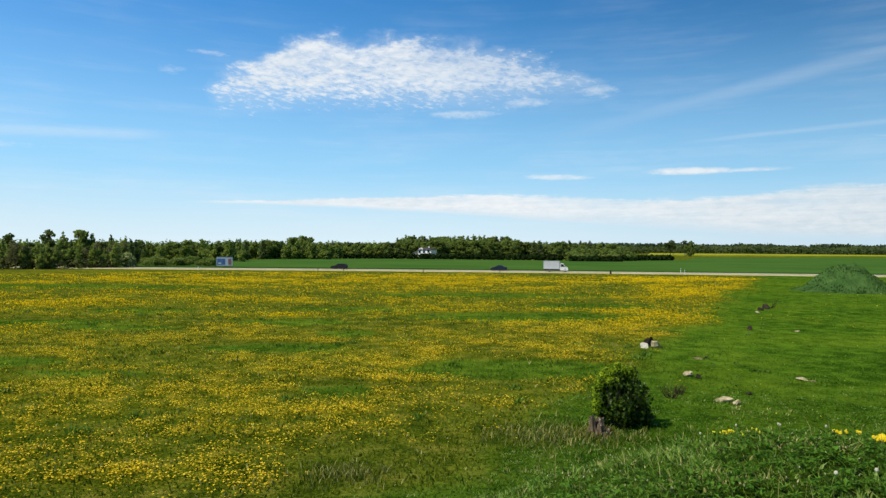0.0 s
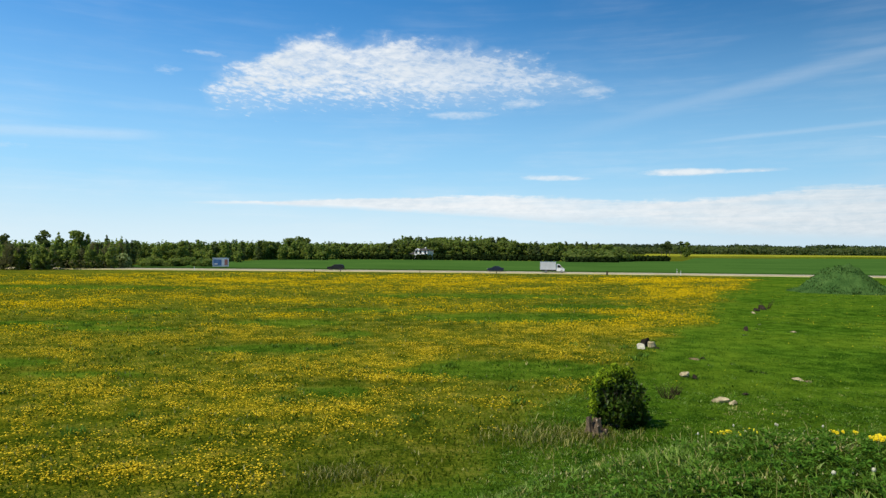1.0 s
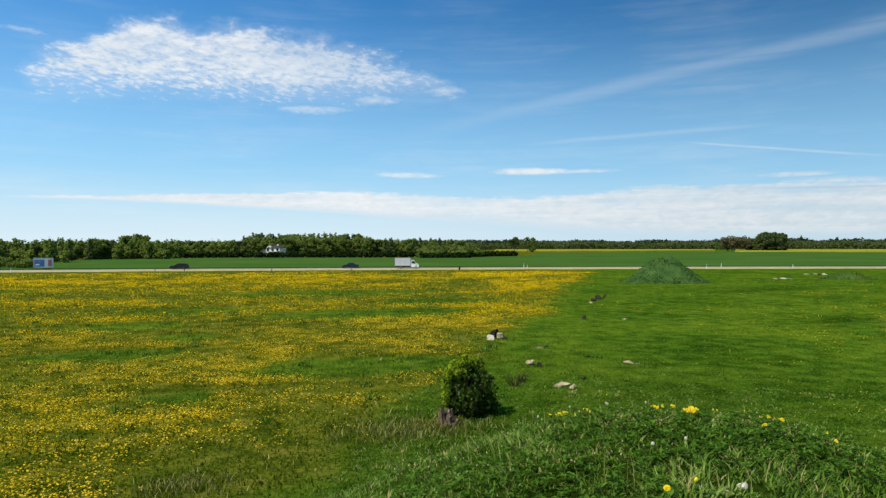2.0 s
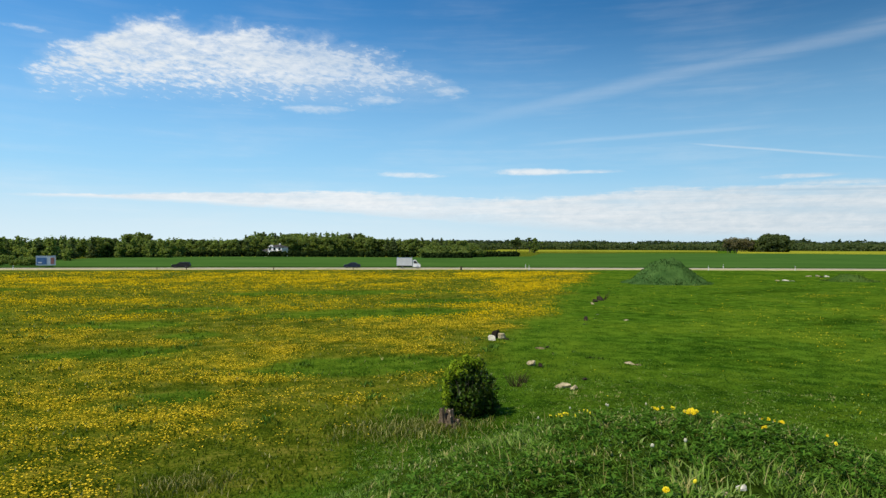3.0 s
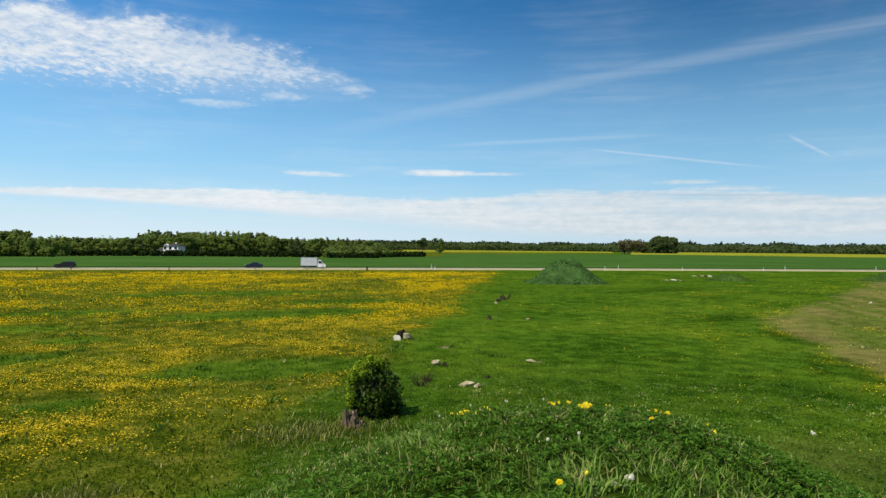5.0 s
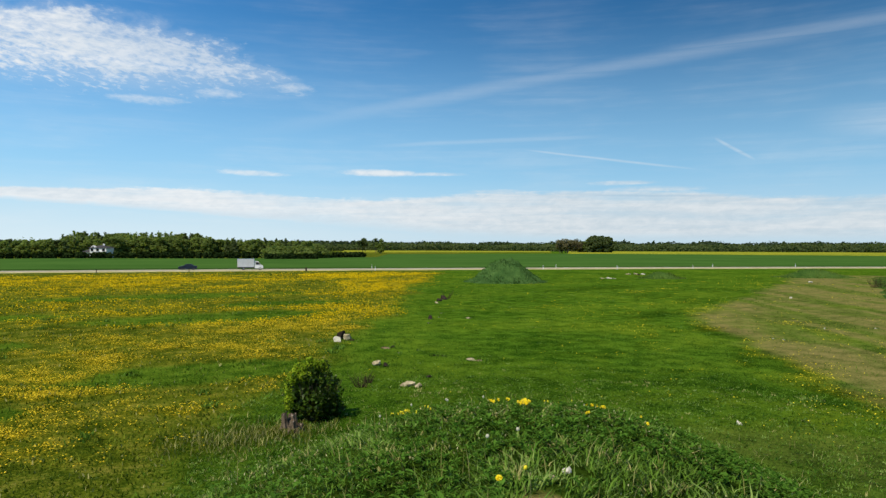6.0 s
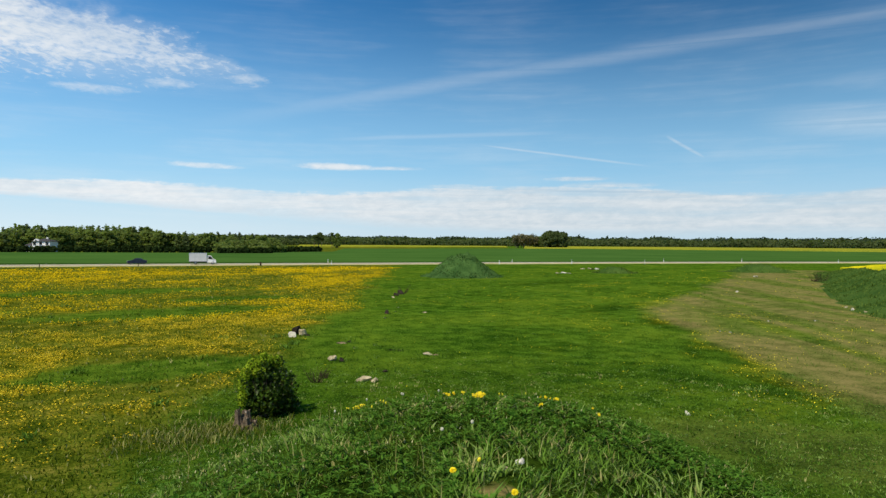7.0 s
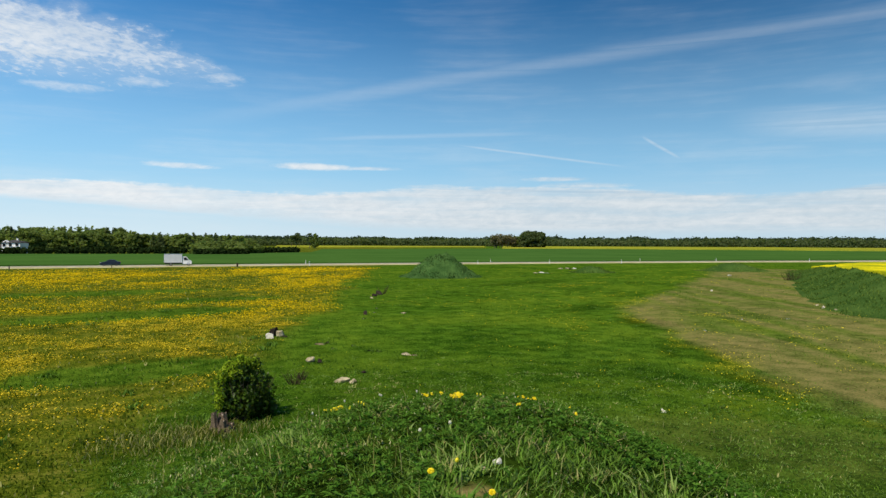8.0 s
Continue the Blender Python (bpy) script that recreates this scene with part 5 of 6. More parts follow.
def bush():
    x, y = spot(14.95, 20.6)
    r = thing("bush", x, y, float(gz(x, y)), 0, "dense rounded bush with glossy dark-green leaves", "bush")
    rng = np.random.default_rng(7)
    for k in range(22):
        bm = bmesh.new()
        a, o = rng.uniform(0, 6.283), rng.uniform(0.02, 0.18)
        p = Vector((math.cos(a) * o, math.sin(a) * o, -0.05))
        for s in range(3):
            q = p + Vector((math.cos(a) * 0.16, math.sin(a) * 0.16, 0.42)) * rng.uniform(0.8, 1.2) + Vector(rng.uniform(-0.05, 0.05, 3))
            limb(bm, p, q, 0.018 - s * 0.005, 0.013 - s * 0.005, 5)
            p = q
        part("branch", bm, BARK, r)
    lobes = [(0, 0, 0.7, 0.62, 0.62, 0.6), (0.42, -0.1, 0.55, 0.45, 0.5, 0.48), (-0.42, 0.05, 0.55, 0.4, 0.42, 0.45), (0.0, -0.35, 0.55, 0.5, 0.42, 0.5),
             (-0.12, 0, 1.15, 0.42, 0.42, 0.42), (0.2, 0.05, 1.2, 0.34, 0.34, 0.34), (0.62, -0.1, 0.38, 0.3, 0.35, 0.32), (0.42, 0.0, 0.9, 0.26, 0.26, 0.3), (-0.42, 0, 0.9, 0.2, 0.25, 0.3), (0.78, -0.1, 0.3, 0.3, 0.3, 0.26), (-0.05, 0.0, 1.5, 0.26, 0.26, 0.28)]
    sprigs = []
    for k in range(70):
        a, e = rng.uniform(0, 6.283), rng.uniform(-0.1, 1.4)
        d = Vector((math.cos(a) * math.cos(e), math.sin(a) * math.cos(e), math.sin(e)))
        p = Vector((0.06, 0, 0.66)) + Vector((d.x * 0.84, d.y * 0.74, d.z * 0.98)) * rng.uniform(0.88, 1.14)
        sprigs.append((*p, 0.07 + 0.05 * abs(d.x), 0.08, rng.uniform(0.09, 0.22)))
    v = np.concatenate([leaf_cloud(lobes, 4600, 0.055, rng, 0.3, 0.75), leaf_cloud(sprigs, 1500, 0.042, rng, 0.3, 0.8)])
    ob = new("leaves", raw_mesh("leaves", v, np.full(6100, 4), np.arange(24400), [LEAF_BUSH]))
    ob.parent = r
    lobes = [(-0.3, 0.0, 1.55, 0.28, 0.28, 0.24), (0.05, 0.0, 1.68, 0.28, 0.25, 0.2), (-0.64, -0.1, 1.05, 0.22, 0.22, 0.44), (0.34, 0.0, 1.6, 0.2, 0.2, 0.2), (-0.72, -0.15, 0.62, 0.16, 0.2, 0.34), (-0.5, -0.1, 1.38, 0.24, 0.22, 0.24), (-0.25, -0.35, 1.4, 0.2, 0.14, 0.16)]
    for k in range(14):
        a = rng.uniform(-0.75, 0.5)
        lobes.append((a, rng.uniform(-0.2, 0.2), 1.78 - 0.55 * abs(a) + rng.uniform(-0.06, 0.1), 0.045, 0.045, rng.uniform(0.1, 0.2)))
    v = leaf_cloud(lobes, 2300, 0.036, rng, 0.35, 0.7)
    ob = new("young_growth", raw_mesh("young_growth", v, np.full(2300, 4), np.arange(9200), [LEAF_SHOOT]))
    ob.parent = r
    tagged(ob, "yellow-green young shoots", kind="stuff")


bush()


def stump():
    x, y = spot(13.3, 19.35)
    r = thing("tree_stump", x, y, float(gz(x, y)) - 0.06, 20, "ragged weathered reddish-brown tree stump with spreading roots", "stump")
    r.scale = (0.86, 0.95, 1.0)
    rng = np.random.default_rng(5)

    def stem(px, py, rad, h, lean, turn):
        bm = bmesh.new()
        sides, rows = 26, []
        off = rng.uniform(0, 50)
        for k in range(9):
            f = k / 8
            rows.append([])
            for j in range(sides):
                a = 2 * math.pi * j / sides
                c, s = math.cos(a), math.sin(a)
                n = noise.noise(Vector((c * 1.6 + off, s * 1.6, f * 1.2)))
                rr = rad * 0.62 * (1 + 1.9 * math.exp(-f * 3.0) * (1 + 0.5 * math.cos(4 * a + off))) * (1 + 0.3 * n) + 0.012 * noise.noise(Vector((c * 6 + off, s * 6, f * 2)))
                z = h * f + (0.10 * noise.noise(Vector((c * 2.2, s * 2.2, off))) if k == 8 else 0)
                rows[-1].append(bm.verts.new((px + c * rr + lean * f * math.cos(turn), py + s * rr + lean * f * math.sin(turn), z)))
        for p, q in zip(rows, rows[1:]):
            for j in range(sides):
                bm.faces.new((p[j], p[(j + 1) % sides], q[(j + 1) % sides], q[j]))
        mid = Vector((px + lean * math.cos(turn), py + lean * math.sin(turn), h - 0.03))
        tip = [bm.verts.new(mid.lerp(v.co, 0.55) - Vector((0, 0, 0.02))) for v in rows[-1]]
        for j in range(sides):
            bm.faces.new((rows[-1][j], rows[-1][(j + 1) % sides], tip[(j + 1) % sides], tip[j]))
        return bm, tip

    for px, py, rad, h, lean, turn in ((0.06, 0.04, 0.19, 0.52, 0.05, 0.4), (-0.19, 0.02, 0.12, 0.60, 0.05, 2.8), (0.18, -0.12, 0.13, 0.26, 0.10, -0.4), (-0.06, -0.16, 0.14, 0.40, 0.06, -1.8)):
        bm, tip = stem(px, py, rad, h, lean, turn)
        face = bmesh.new()
        face.faces.new([face.verts.new(v.co) for v in tip])
        part("stem", bm, DEADWOOD, r)
        part("cut_face", face, CUTWOOD, r, "greyish cut face")
    for k in range(7):
        a = 2 * math.pi * k / 7 + 0.3
        bm = bmesh.new()
        p = Vector((math.cos(a) * 0.2, math.sin(a) * 0.2, 0.2))
        for s in range(3):
            q = p + Vector((math.cos(a), math.sin(a), 0)) * 0.12 + Vector((0, 0, -0.08))
            limb(bm, p, q, 0.075 - 0.02 * s, 0.055 - 0.02 * s, 7)
            p, a = q, a + rng.uniform(-0.3, 0.3)
        part("root", bm, DEADWOOD, r)


stump()


def dead_shrub(az, dist, size, count, seed):
    x, y = spot(az, dist)
    r = thing("dead_shrub", x, y, float(gz(x, y)), 0, "dry brown leafless twiggy shrub in the grass", "shrub", "dry shrubs among the stones")
    rng = np.random.default_rng(seed)
    bm = bmesh.new()
    for k in range(count):
        a, o = rng.uniform(0, 6.283), rng.uniform(0, 0.3) * size
        p = Vector((math.cos(a) * o, math.sin(a) * o, -0.03))
        for s in range(3):
            q = p + Vector((math.cos(a) * 0.22, math.sin(a) * 0.22, 0.34)) * size * rng.uniform(0.5, 1.1)
            limb(bm, p, q, 0.014 * (1 - s * 0.3), 0.009 * (1 - s * 0.3), 4)
            p, a = q, a + rng.uniform(-0.6, 0.6)
    part("twigs", bm, TWIG, r)


dead_shrub(19.2, 25.0, 0.62, 34, 1)
dead_shrub(16.75, 24.6, 0.5, 26, 2)
dead_shrub(19.8, 25.8, 0.4, 20, 3)
dead_shrub(26.6, 67.5, 0.9, 24, 4)
dead_shrub(59.6, 108, 1.5, 40, 5)
dead_shrub(60.1, 107, 1.5, 40, 6)

# ---- dandelions near by, each a thing ----


def petal_head(r, seed):
    bm = bmesh.new()
    rng = np.random.default_rng(seed)
    for ring, (n, rad, lift) in enumerate(((16, r, 0.0), (13, r * 0.78, 0.006), (9, r * 0.5, 0.011))):
        for k in range(n):
            a = 2 * math.pi * (k + 0.5 * ring) / n
            c, s = math.cos(a), math.sin(a)
            w = rad * 0.23
            z = lift + rng.uniform(-0.002, 0.003)
            p = [(c * rad * 0.15, s * rad * 0.15, z), (c * rad * 0.7 - s * w, s * rad * 0.7 + c * w, z + 0.004), (c * rad, s * rad, z + 0.001), (c * rad * 0.7 + s * w, s * rad * 0.7 - c * w, z + 0.004)]
            bm.faces.new([bm.verts.new(q) for q in p])
    return bm


def rosette_leaf(length, turn, seed):
    bm = bmesh.new()
    rng = np.random.default_rng(seed)
    n, rows = 7, []
    c, s = math.cos(turn), math.sin(turn)
    for k in range(n):
        f = k / (n - 1)
        w = length * 0.13 * math.sin(math.pi * min(1, f * 0.86 + 0.1)) * (1.25 if k % 2 else 0.65)
        d, z = length * f * 0.9, length * (0.45 * f - 0.42 * f * f) + 0.01
        rows.append([bm.verts.new((c * d - s * o, s * d + c * o, z + abs(o) * 0.3)) for o in (-w, 0, w)])
    for p, q in zip(rows, rows[1:]):
        for j in range(2):
            bm.faces.new((p[j], p[j + 1], q[j + 1], q[j]))
    return bm


def dandelion(kind, seed):
    rng = np.random.default_rng(seed)
    label = {"open": "yellow dandelion in full flower among grass", "clock": "white dandelion seed head among grass", "closed": "half-closed pale yellow dandelion among grass"}[kind]
    r = thing("dandelion", 0, 0, 0, 0, label, "flower", "dandelions on the heap")
    h = {"open": 0.10, "closed": 0.11, "clock": 0.135}[kind]
    bm = bmesh.new()
    p = Vector((0, 0, -0.02))
    for k in range(4):
        q = Vector((0.008 * (k + 1) ** 1.3, 0.0, h * (k + 1) / 4))
        limb(bm, p, q, 0.003, 0.0028, 6)
        p = q
    part("stem", bm, STEM, r)
    if kind == "open":
        ob = part("flower_head", petal_head(0.025, seed), PETAL_NEAR, r)
    elif kind == "closed":
        bm = bmesh.new()
        bmesh.ops.create_icosphere(bm, subdivisions=2, radius=0.012)
        for v in bm.verts:
            v.co.z *= 1.5
        ob = part("flower_head", bm, PETAL_NEAR, r)
    else:
        bm = bmesh.new()
        bmesh.ops.create_icosphere(bm, subdivisions=3, radius=0.0145)
        for v in bm.verts:
            v.co *= 1 + 0.14 * noise.noise(v.co * 160)
        ob = part("seed_head", bm, PUFF, r)
    ob.matrix_basis = pose(p.x, p.y, p.z, 26, -6, 0)
    for k in range(5):
        part("leaf", rosette_leaf(rng.uniform(0.09, 0.15), 2 * math.pi * k / 5 + rng.uniform(-0.3, 0.3), seed + k), WEED, r)
    return r


FLOWERS = {k: dandelion(k, 900 + i * 20) for i, k in enumerate(("open", "closed", "clock"))}
placed = set()


def sprout(kind, az, dist, turn, scale=1.0):
    x, y = spot(az, dist)
    m = pose(x, y, float(gz(x, y)), 0, 0, turn)
    if kind in placed:
        ob = copy_thing(FLOWERS[kind], m)
    else:
        placed.add(kind)
        ob = FLOWERS[kind]
        ob.matrix_basis = m
    ob.scale = (scale, scale, max(scale, 1.0))


rng = np.random.default_rng(77)
sprout("open", 31.0, 4.0, -32, 0.92)
sprout("open", 36.4, 3.6, -32, 0.85)
sprout("closed", 33.4, 4.1, 10)
for az, d in ((30.2, 4.85), (33.4, 4.95), (24.0, 7.2), (26.8, 7.2), (27.1, 7.1), (21.0, 7.0), (30.0, 6.9)):
    sprout("clock", az, d, float(rng.uniform(0, 360)), float(rng.uniform(0.8, 1.0)) * (1.0 if d < 6 else 0.75))
for a0, d0, sa, sd, count, kind in ((33.75, 6.7, 0.55, 0.12, 20, "open"), (39.7, 7.4, 1.0, 0.2, 8, "open"), (23.2, 7.4, 0.9, 0.3, 8, "closed"), (24.9, 7.3, 1.0, 0.3, 7, "closed"), (23.4, 7.3, 0.8, 0.25, 3, "open"),
                                    (31.2, 6.9, 0.8, 0.3, 4, "open"), (36.5, 7.2, 2.5, 0.5, 5, "closed"), (39.2, 6.0, 0.2, 0.1, 2, "open"), (32.6, 7.2, 0.3, 0.15, 2, "open"), (44, 7.0, 3, 0.7, 4, "open")):
    for k in range(count):
        sprout(kind, a0 - 0.4 + float(rng.normal()) * sa * 0.5, d0 + float(rng.normal()) * sd, -a0 + float(rng.uniform(-70, 70)), float(rng.uniform(0.58, 0.82)))

# ---- grass and the flowering meadow ----


def scatter(rng, count, d0, d1, a0, a1, power=2.0):
    """Plan points over a sector; power 2 spreads them evenly, less thickens them inwards."""
    u = rng.uniform(0, 1, count)
    if power == 0:
        d = d0 * (d1 / d0) ** u
    else:
        d = (d0 ** power + u * (d1 ** power - d0 ** power)) ** (1 / power)
    a = np.radians(rng.uniform(a0, a1, count))
    return d * np.sin(a), d * np.cos(a), d


def lay(name, me, label, category):
    return tagged(new(name, me), label, category, kind="stuff")


def grow():
    rng = np.random.default_rng(5)
    # the heap and the ground at its foot: tufts of arching blades
    tx, ty, td = scatter(rng, 40000, 2.7, 30, -18, 84, 0.4)
    bx, by, bd = scatter(rng, 8000, 0.25, 14, -180, 180, 1.1)
    away = (np.abs((np.degrees(np.arctan2(bx, by)) - 33 + 180) % 360 - 180) > 51) | (bd < 2.7)
    tx, ty, td = np.concatenate([tx, bx[away]]), np.concatenate([ty, by[away]]), np.concatenate([td, bd[away]])
    sx, sy = spot(37.2, 4.4)
    hole = ell(tx, ty, *spot(35.3, 3.86), 0.16, 0.14, 20)
    keep = (meadow(tx, ty) < rng.uniform(0.1, 1.2, len(tx))) & (bare(tx, ty) < rng.uniform(0.2, 1, len(tx))) & (ell(tx, ty, sx, sy, 0.14, 0.20, 90 - 37.2) > 1.0) & (hole > 1.0)
    keep &= vnoise(tx, ty, 0.35, 90, 2) + 0.25 > rng.uniform(0.2, 0.8, len(tx))
    tx, ty, td = tx[keep], ty[keep], td[keep]
    clump, tall = vnoise(tx, ty, 0.6, 91, 3), vnoise(tx, ty, 1.9, 93, 2)
    size = (0.026 + 0.075 * clump ** 1.7 + 0.02 * tall) * rng.uniform(0.6, 1.4, len(tx)) * (0.75 + 0.35 * sstep(0.05, 0.8, heap(tx, ty)))
    straw = (0.03 + 0.22 * sstep(0.56, 0.74, vnoise(tx, ty, 0.9, 95, 2))) * sstep(6, 1, tx - 0.7 * ty)
    pick = rng.uniform(0, 1, len(tx))
    kind = np.where(pick < straw, 1, np.where(pick < straw + 0.20 * (0.4 + sstep(0.45, 0.65, clump)), 2, np.where(pick > 0.9, 3, 0)))
    lean_to = 6.2832 * vnoise(tx, ty, 1.4, 96, 2) * 2
    # bunches of long pale grass
    for az, dist, spread_, count, k in ((42.4, 4.5, 0.28, 70, 2), (44.8, 4.5, 0.25, 60, 1), (41.0, 4.75, 0.3, 40, 1), (31.6, 4.25, 0.14, 34, 2), (27.9, 4.2, 0.2, 34, 2), (36.0, 5.0, 0.3, 30, 2), (49.0, 5.6, 0.4, 40, 1)):
        cx, cy = spot(az, dist)
        tx, ty = np.concatenate([tx, rng.normal(cx, spread_ * 0.6, count)]), np.concatenate([ty, rng.normal(cy, spread_ * 0.6, count)])
        size, kind = np.concatenate([size, rng.uniform(0.06, 0.10, count)]), np.concatenate([kind, np.where(rng.uniform(0, 1, count) < 0.25, k, 0)])
        lean_to = np.concatenate([lean_to, rng.uniform(0, 6.2832, count)])
    td = np.hypot(tx, ty)
    per = 8
    n = len(tx) * per
    f = np.repeat(lean_to, per) + rng.normal(0, 1.25, n)
    size = np.repeat(size, per) * rng.uniform(0.55, 1.35, n)
    out = np.repeat(0.012 + 0.0035 * td, per) * rng.uniform(0.2, 1.6, n)
    x, y, d = np.repeat(tx, per) + np.cos(f) * out, np.repeat(ty, per) + np.sin(f) * out, np.repeat(td, per)
    w = size * rng.uniform(0.05, 0.10, n) + 0.0022 + 0.0007 * d
    lay("grass", blade_mesh("grass", x, y, gz(x, y), size * rng.uniform(0.45, 1.0, n), w, 1.15, rng, [GRASS, GRASS_DRY, GRASS_LIGHT, WEED], np.repeat(kind, per), f), "thick tufted uneven green grass on the earth heap", "grass")
    # a short thin sward between the tufts
    x, y, d = scatter(rng, 56000, 2.7, 24, -16, 82, 0.3)
    keep = (meadow(x, y) < rng.uniform(0.1, 1.2, len(x))) & (bare(x, y) < rng.uniform(0.2, 1, len(x))) & (ell(x, y, sx, sy, 0.12, 0.2, 90 - 37.2) > 1.0) & (ell(x, y, *spot(35.3, 3.86), 0.16, 0.14, 20) > 1.0)
    x, y, d = x[keep], y[keep], d[keep]
    h = rng.uniform(0.02, 0.06, len(x)) * (0.5 + vnoise(x, y, 0.5, 92, 2))
    lay("short_grass", blade_mesh("short_grass", x, y, gz(x, y), h, h * 0.10 + 0.003 + 0.0007 * d, 1.0, rng, [GRASS, WEED], (rng.uniform(0, 1, len(x)) < 0.4).astype(int)), "short dark-green sward between the tufts", "grass")
    # broad low leaves between the blades, in rosettes
    tx, ty, td = scatter(rng, 15000, 3.0, 15, 4, 78, 0.5)
    s, u = tx * math.sin(AX) + ty * math.cos(AX), tx * math.cos(AX) - ty * math.sin(AX)
    lush = sstep(0.54, 0.70, vnoise(tx, ty, 1.1, 97, 3)) * 0.4 + 0.8 * sstep(1.7, 0.5, ell(s, u, 6.4, 1.0, 1.5, 2.4, 0) + (vnoise(tx, ty, 0.6, 98, 2) - 0.5))
    keep = (lush > rng.uniform(0.05, 1, len(tx))) & (ell(tx, ty, *spot(35.3, 3.86), 0.2, 0.18, 20) > 1.0)
    tx, ty = tx[keep], ty[keep]
    per = 8
    n = len(tx) * per
    a = rng.uniform(0, 6.2832, n)
    L = np.repeat(rng.uniform(0.013, 0.032, len(tx)), per) * rng.uniform(0.7, 1.3, n)
    tilt = rng.uniform(-0.25, 0.7, n)
    out = L * rng.uniform(0.7, 1.5, n)
    x, y = np.repeat(tx, per) + np.cos(a) * out, np.repeat(ty, per) + np.sin(a) * out
    z = gz(x, y) + np.repeat(rng.uniform(0.02, 0.10, len(tx)), per) + rng.uniform(-0.01, 0.02, n)
    W = rng.uniform(0.30, 0.5, n)
    ax = np.stack([np.cos(a) * np.cos(tilt), np.sin(a) * np.cos(tilt), np.sin(tilt)], -1) * L[:, None]
    sd = np.stack([-np.sin(a), np.cos(a), np.zeros(n)], -1) * (L * W)[:, None]
    c = np.stack([x, y, z], -1)
    fold = np.zeros((n, 3))
    fold[:, 2] = L * 0.22
    v = np.stack([c - ax, c + sd + fold, c + ax, c - sd + fold], 1).reshape(-1, 3)
    o = np.arange(n)[:, None] * 4
    idx = np.concatenate([o, o + 1, o + 2, o, o + 2, o + 3], 1).ravel()
    lay("weeds", raw_mesh("weeds", v, np.full(2 * n, 3), idx, [WEED]), "low broad-leaved green weeds on the heap", "weeds")
    # small cream seed heads and pale tufts over the brow
    x, y, d = scatter(rng, 2600, 3.4, 16, 8, 62, 0.8)
    keep = vnoise(x, y, 0.9, 111, 3) > rng.uniform(0.35, 0.75, len(x))
    x, y, d = x[keep], y[keep], d[keep]
    z = gz(x, y) + rng.uniform(0.06, 0.14, len(x))
    lay("seed_heads", blade_mesh("seed_heads", x, y, z, rng.uniform(0.012, 0.026, len(x)), 0.006 + 0.0006 * d, 0.5, rng, [SEEDY]), "small cream grass seed heads on the heap", "grass")
    # long dry stalks standing out of the grass
    x, y, d = scatter(rng, 620, 3.4, 20, 8, 60, 0.9)
    h = rng.uniform(0.1, 0.27, len(x))
    lay("dry_stalks", blade_mesh("dry_stalks", x, y, gz(x, y), h, 0.004 + 0.0006 * d, 0.5, rng, [GRASS_DRY]), "thin dry grass stalks above the green", "grass")
    # pale dry grass round the stump and in front of it
    sx, sy = spot(12.9, 19.2)
    x, y = rng.normal(sx - 0.9, 1.2, 3000), rng.normal(sy - 0.1, 0.8, 3000)
    x[:500], y[:500] = rng.normal(sx + 0.05, 0.28, 500), rng.normal(sy + 0.1, 0.22, 500)
    x, y = np.concatenate([x, rng.normal(-2.3, 0.6, 900)]), np.concatenate([y, rng.normal(15.2, 0.4, 900)])
    h = rng.uniform(0.08, 0.24, len(x))
    lay("dry_grass", blade_mesh("dry_grass", x, y, gz(x, y), h, h * 0.13, 0.7, rng, [GRASS_DRY, MEADOW_TUFT], (rng.uniform(0, 1, len(x)) < 0.45).astype(int)), "pale dry grass round the stump", "grass")
    # grass that hides the feet of the stones
    x = np.concatenate([rng.normal(sx_, w * 0.55, 46) for sx_, sy_, w in STONES if math.hypot(sx_, sy_) > 10])
    y = np.concatenate([rng.normal(sy_ - w * 0.15, w * 0.4, 46) for sx_, sy_, w in STONES if math.hypot(sx_, sy_) > 10])
    h = rng.uniform(0.06, 0.17, len(x))
    lay("grass", blade_mesh("grass", x, y, gz(x, y), h, h * rng.uniform(0.12, 0.3, len(x)), 0.7, rng, [GRASS]), "longer green grass round the stones", "grass")
    # meadow and strip, out to the road
    x, y, d = scatter(rng, 135000, 13, 146, -40, 72, 0.12)
    keep = (y + 0.13 * x < 145) & (bare(x, y) < rng.uniform(0.2, 1.25, len(x)))
    x, y, d = x[keep], y[keep], d[keep]
    n = len(x)
    m = meadow(x, y)
    grow_ = 0.55 + 0.9 * vnoise(x, y, 2.2, 99, 3)
    far = 0.75 + d / 75
    h = (0.06 + 0.035 * m) * grow_ * rng.uniform(0.6, 1.5, n) * far ** 0.5
    w = h * rng.uniform(0.22, 0.5, n) * far ** 0.6
    mat = np.where(m * (1 - 0.8 * pools(x, y)) > rng.uniform(0, 1, n), 1, 0)
    mat = np.where(rng.uniform(0, 1, n) < 0.07 * m, 2, mat)
    lay("meadow_grass", blade_mesh("meadow_grass", x, y, gz(x, y), h, w, 0.7, rng, [LAWN, MEADOW_TUFT, GRASS_DRY], mat), "mixed meadow grass of uneven height", "grass")
    # rank clumps that roughen the strip, thickest near the heap
    tx, ty, td = scatter(rng, 30000, 9, 110, 4, 80, 0.35)
    keep = (sstep(0.36, 0.66, vnoise(tx, ty, 1.5, 105, 4)) + 0.12 > rng.uniform(0.0, 1.0, len(tx))) & (meadow(tx, ty) < 0.5) & (bare(tx, ty) < rng.uniform(0.1, 0.6, len(tx))) & (ty + 0.13 * tx < 142)
    tx, ty, td = tx[keep], ty[keep], td[keep]
    per = 5
    n = len(tx) * per
    f = rng.uniform(0, 6.2832, n)
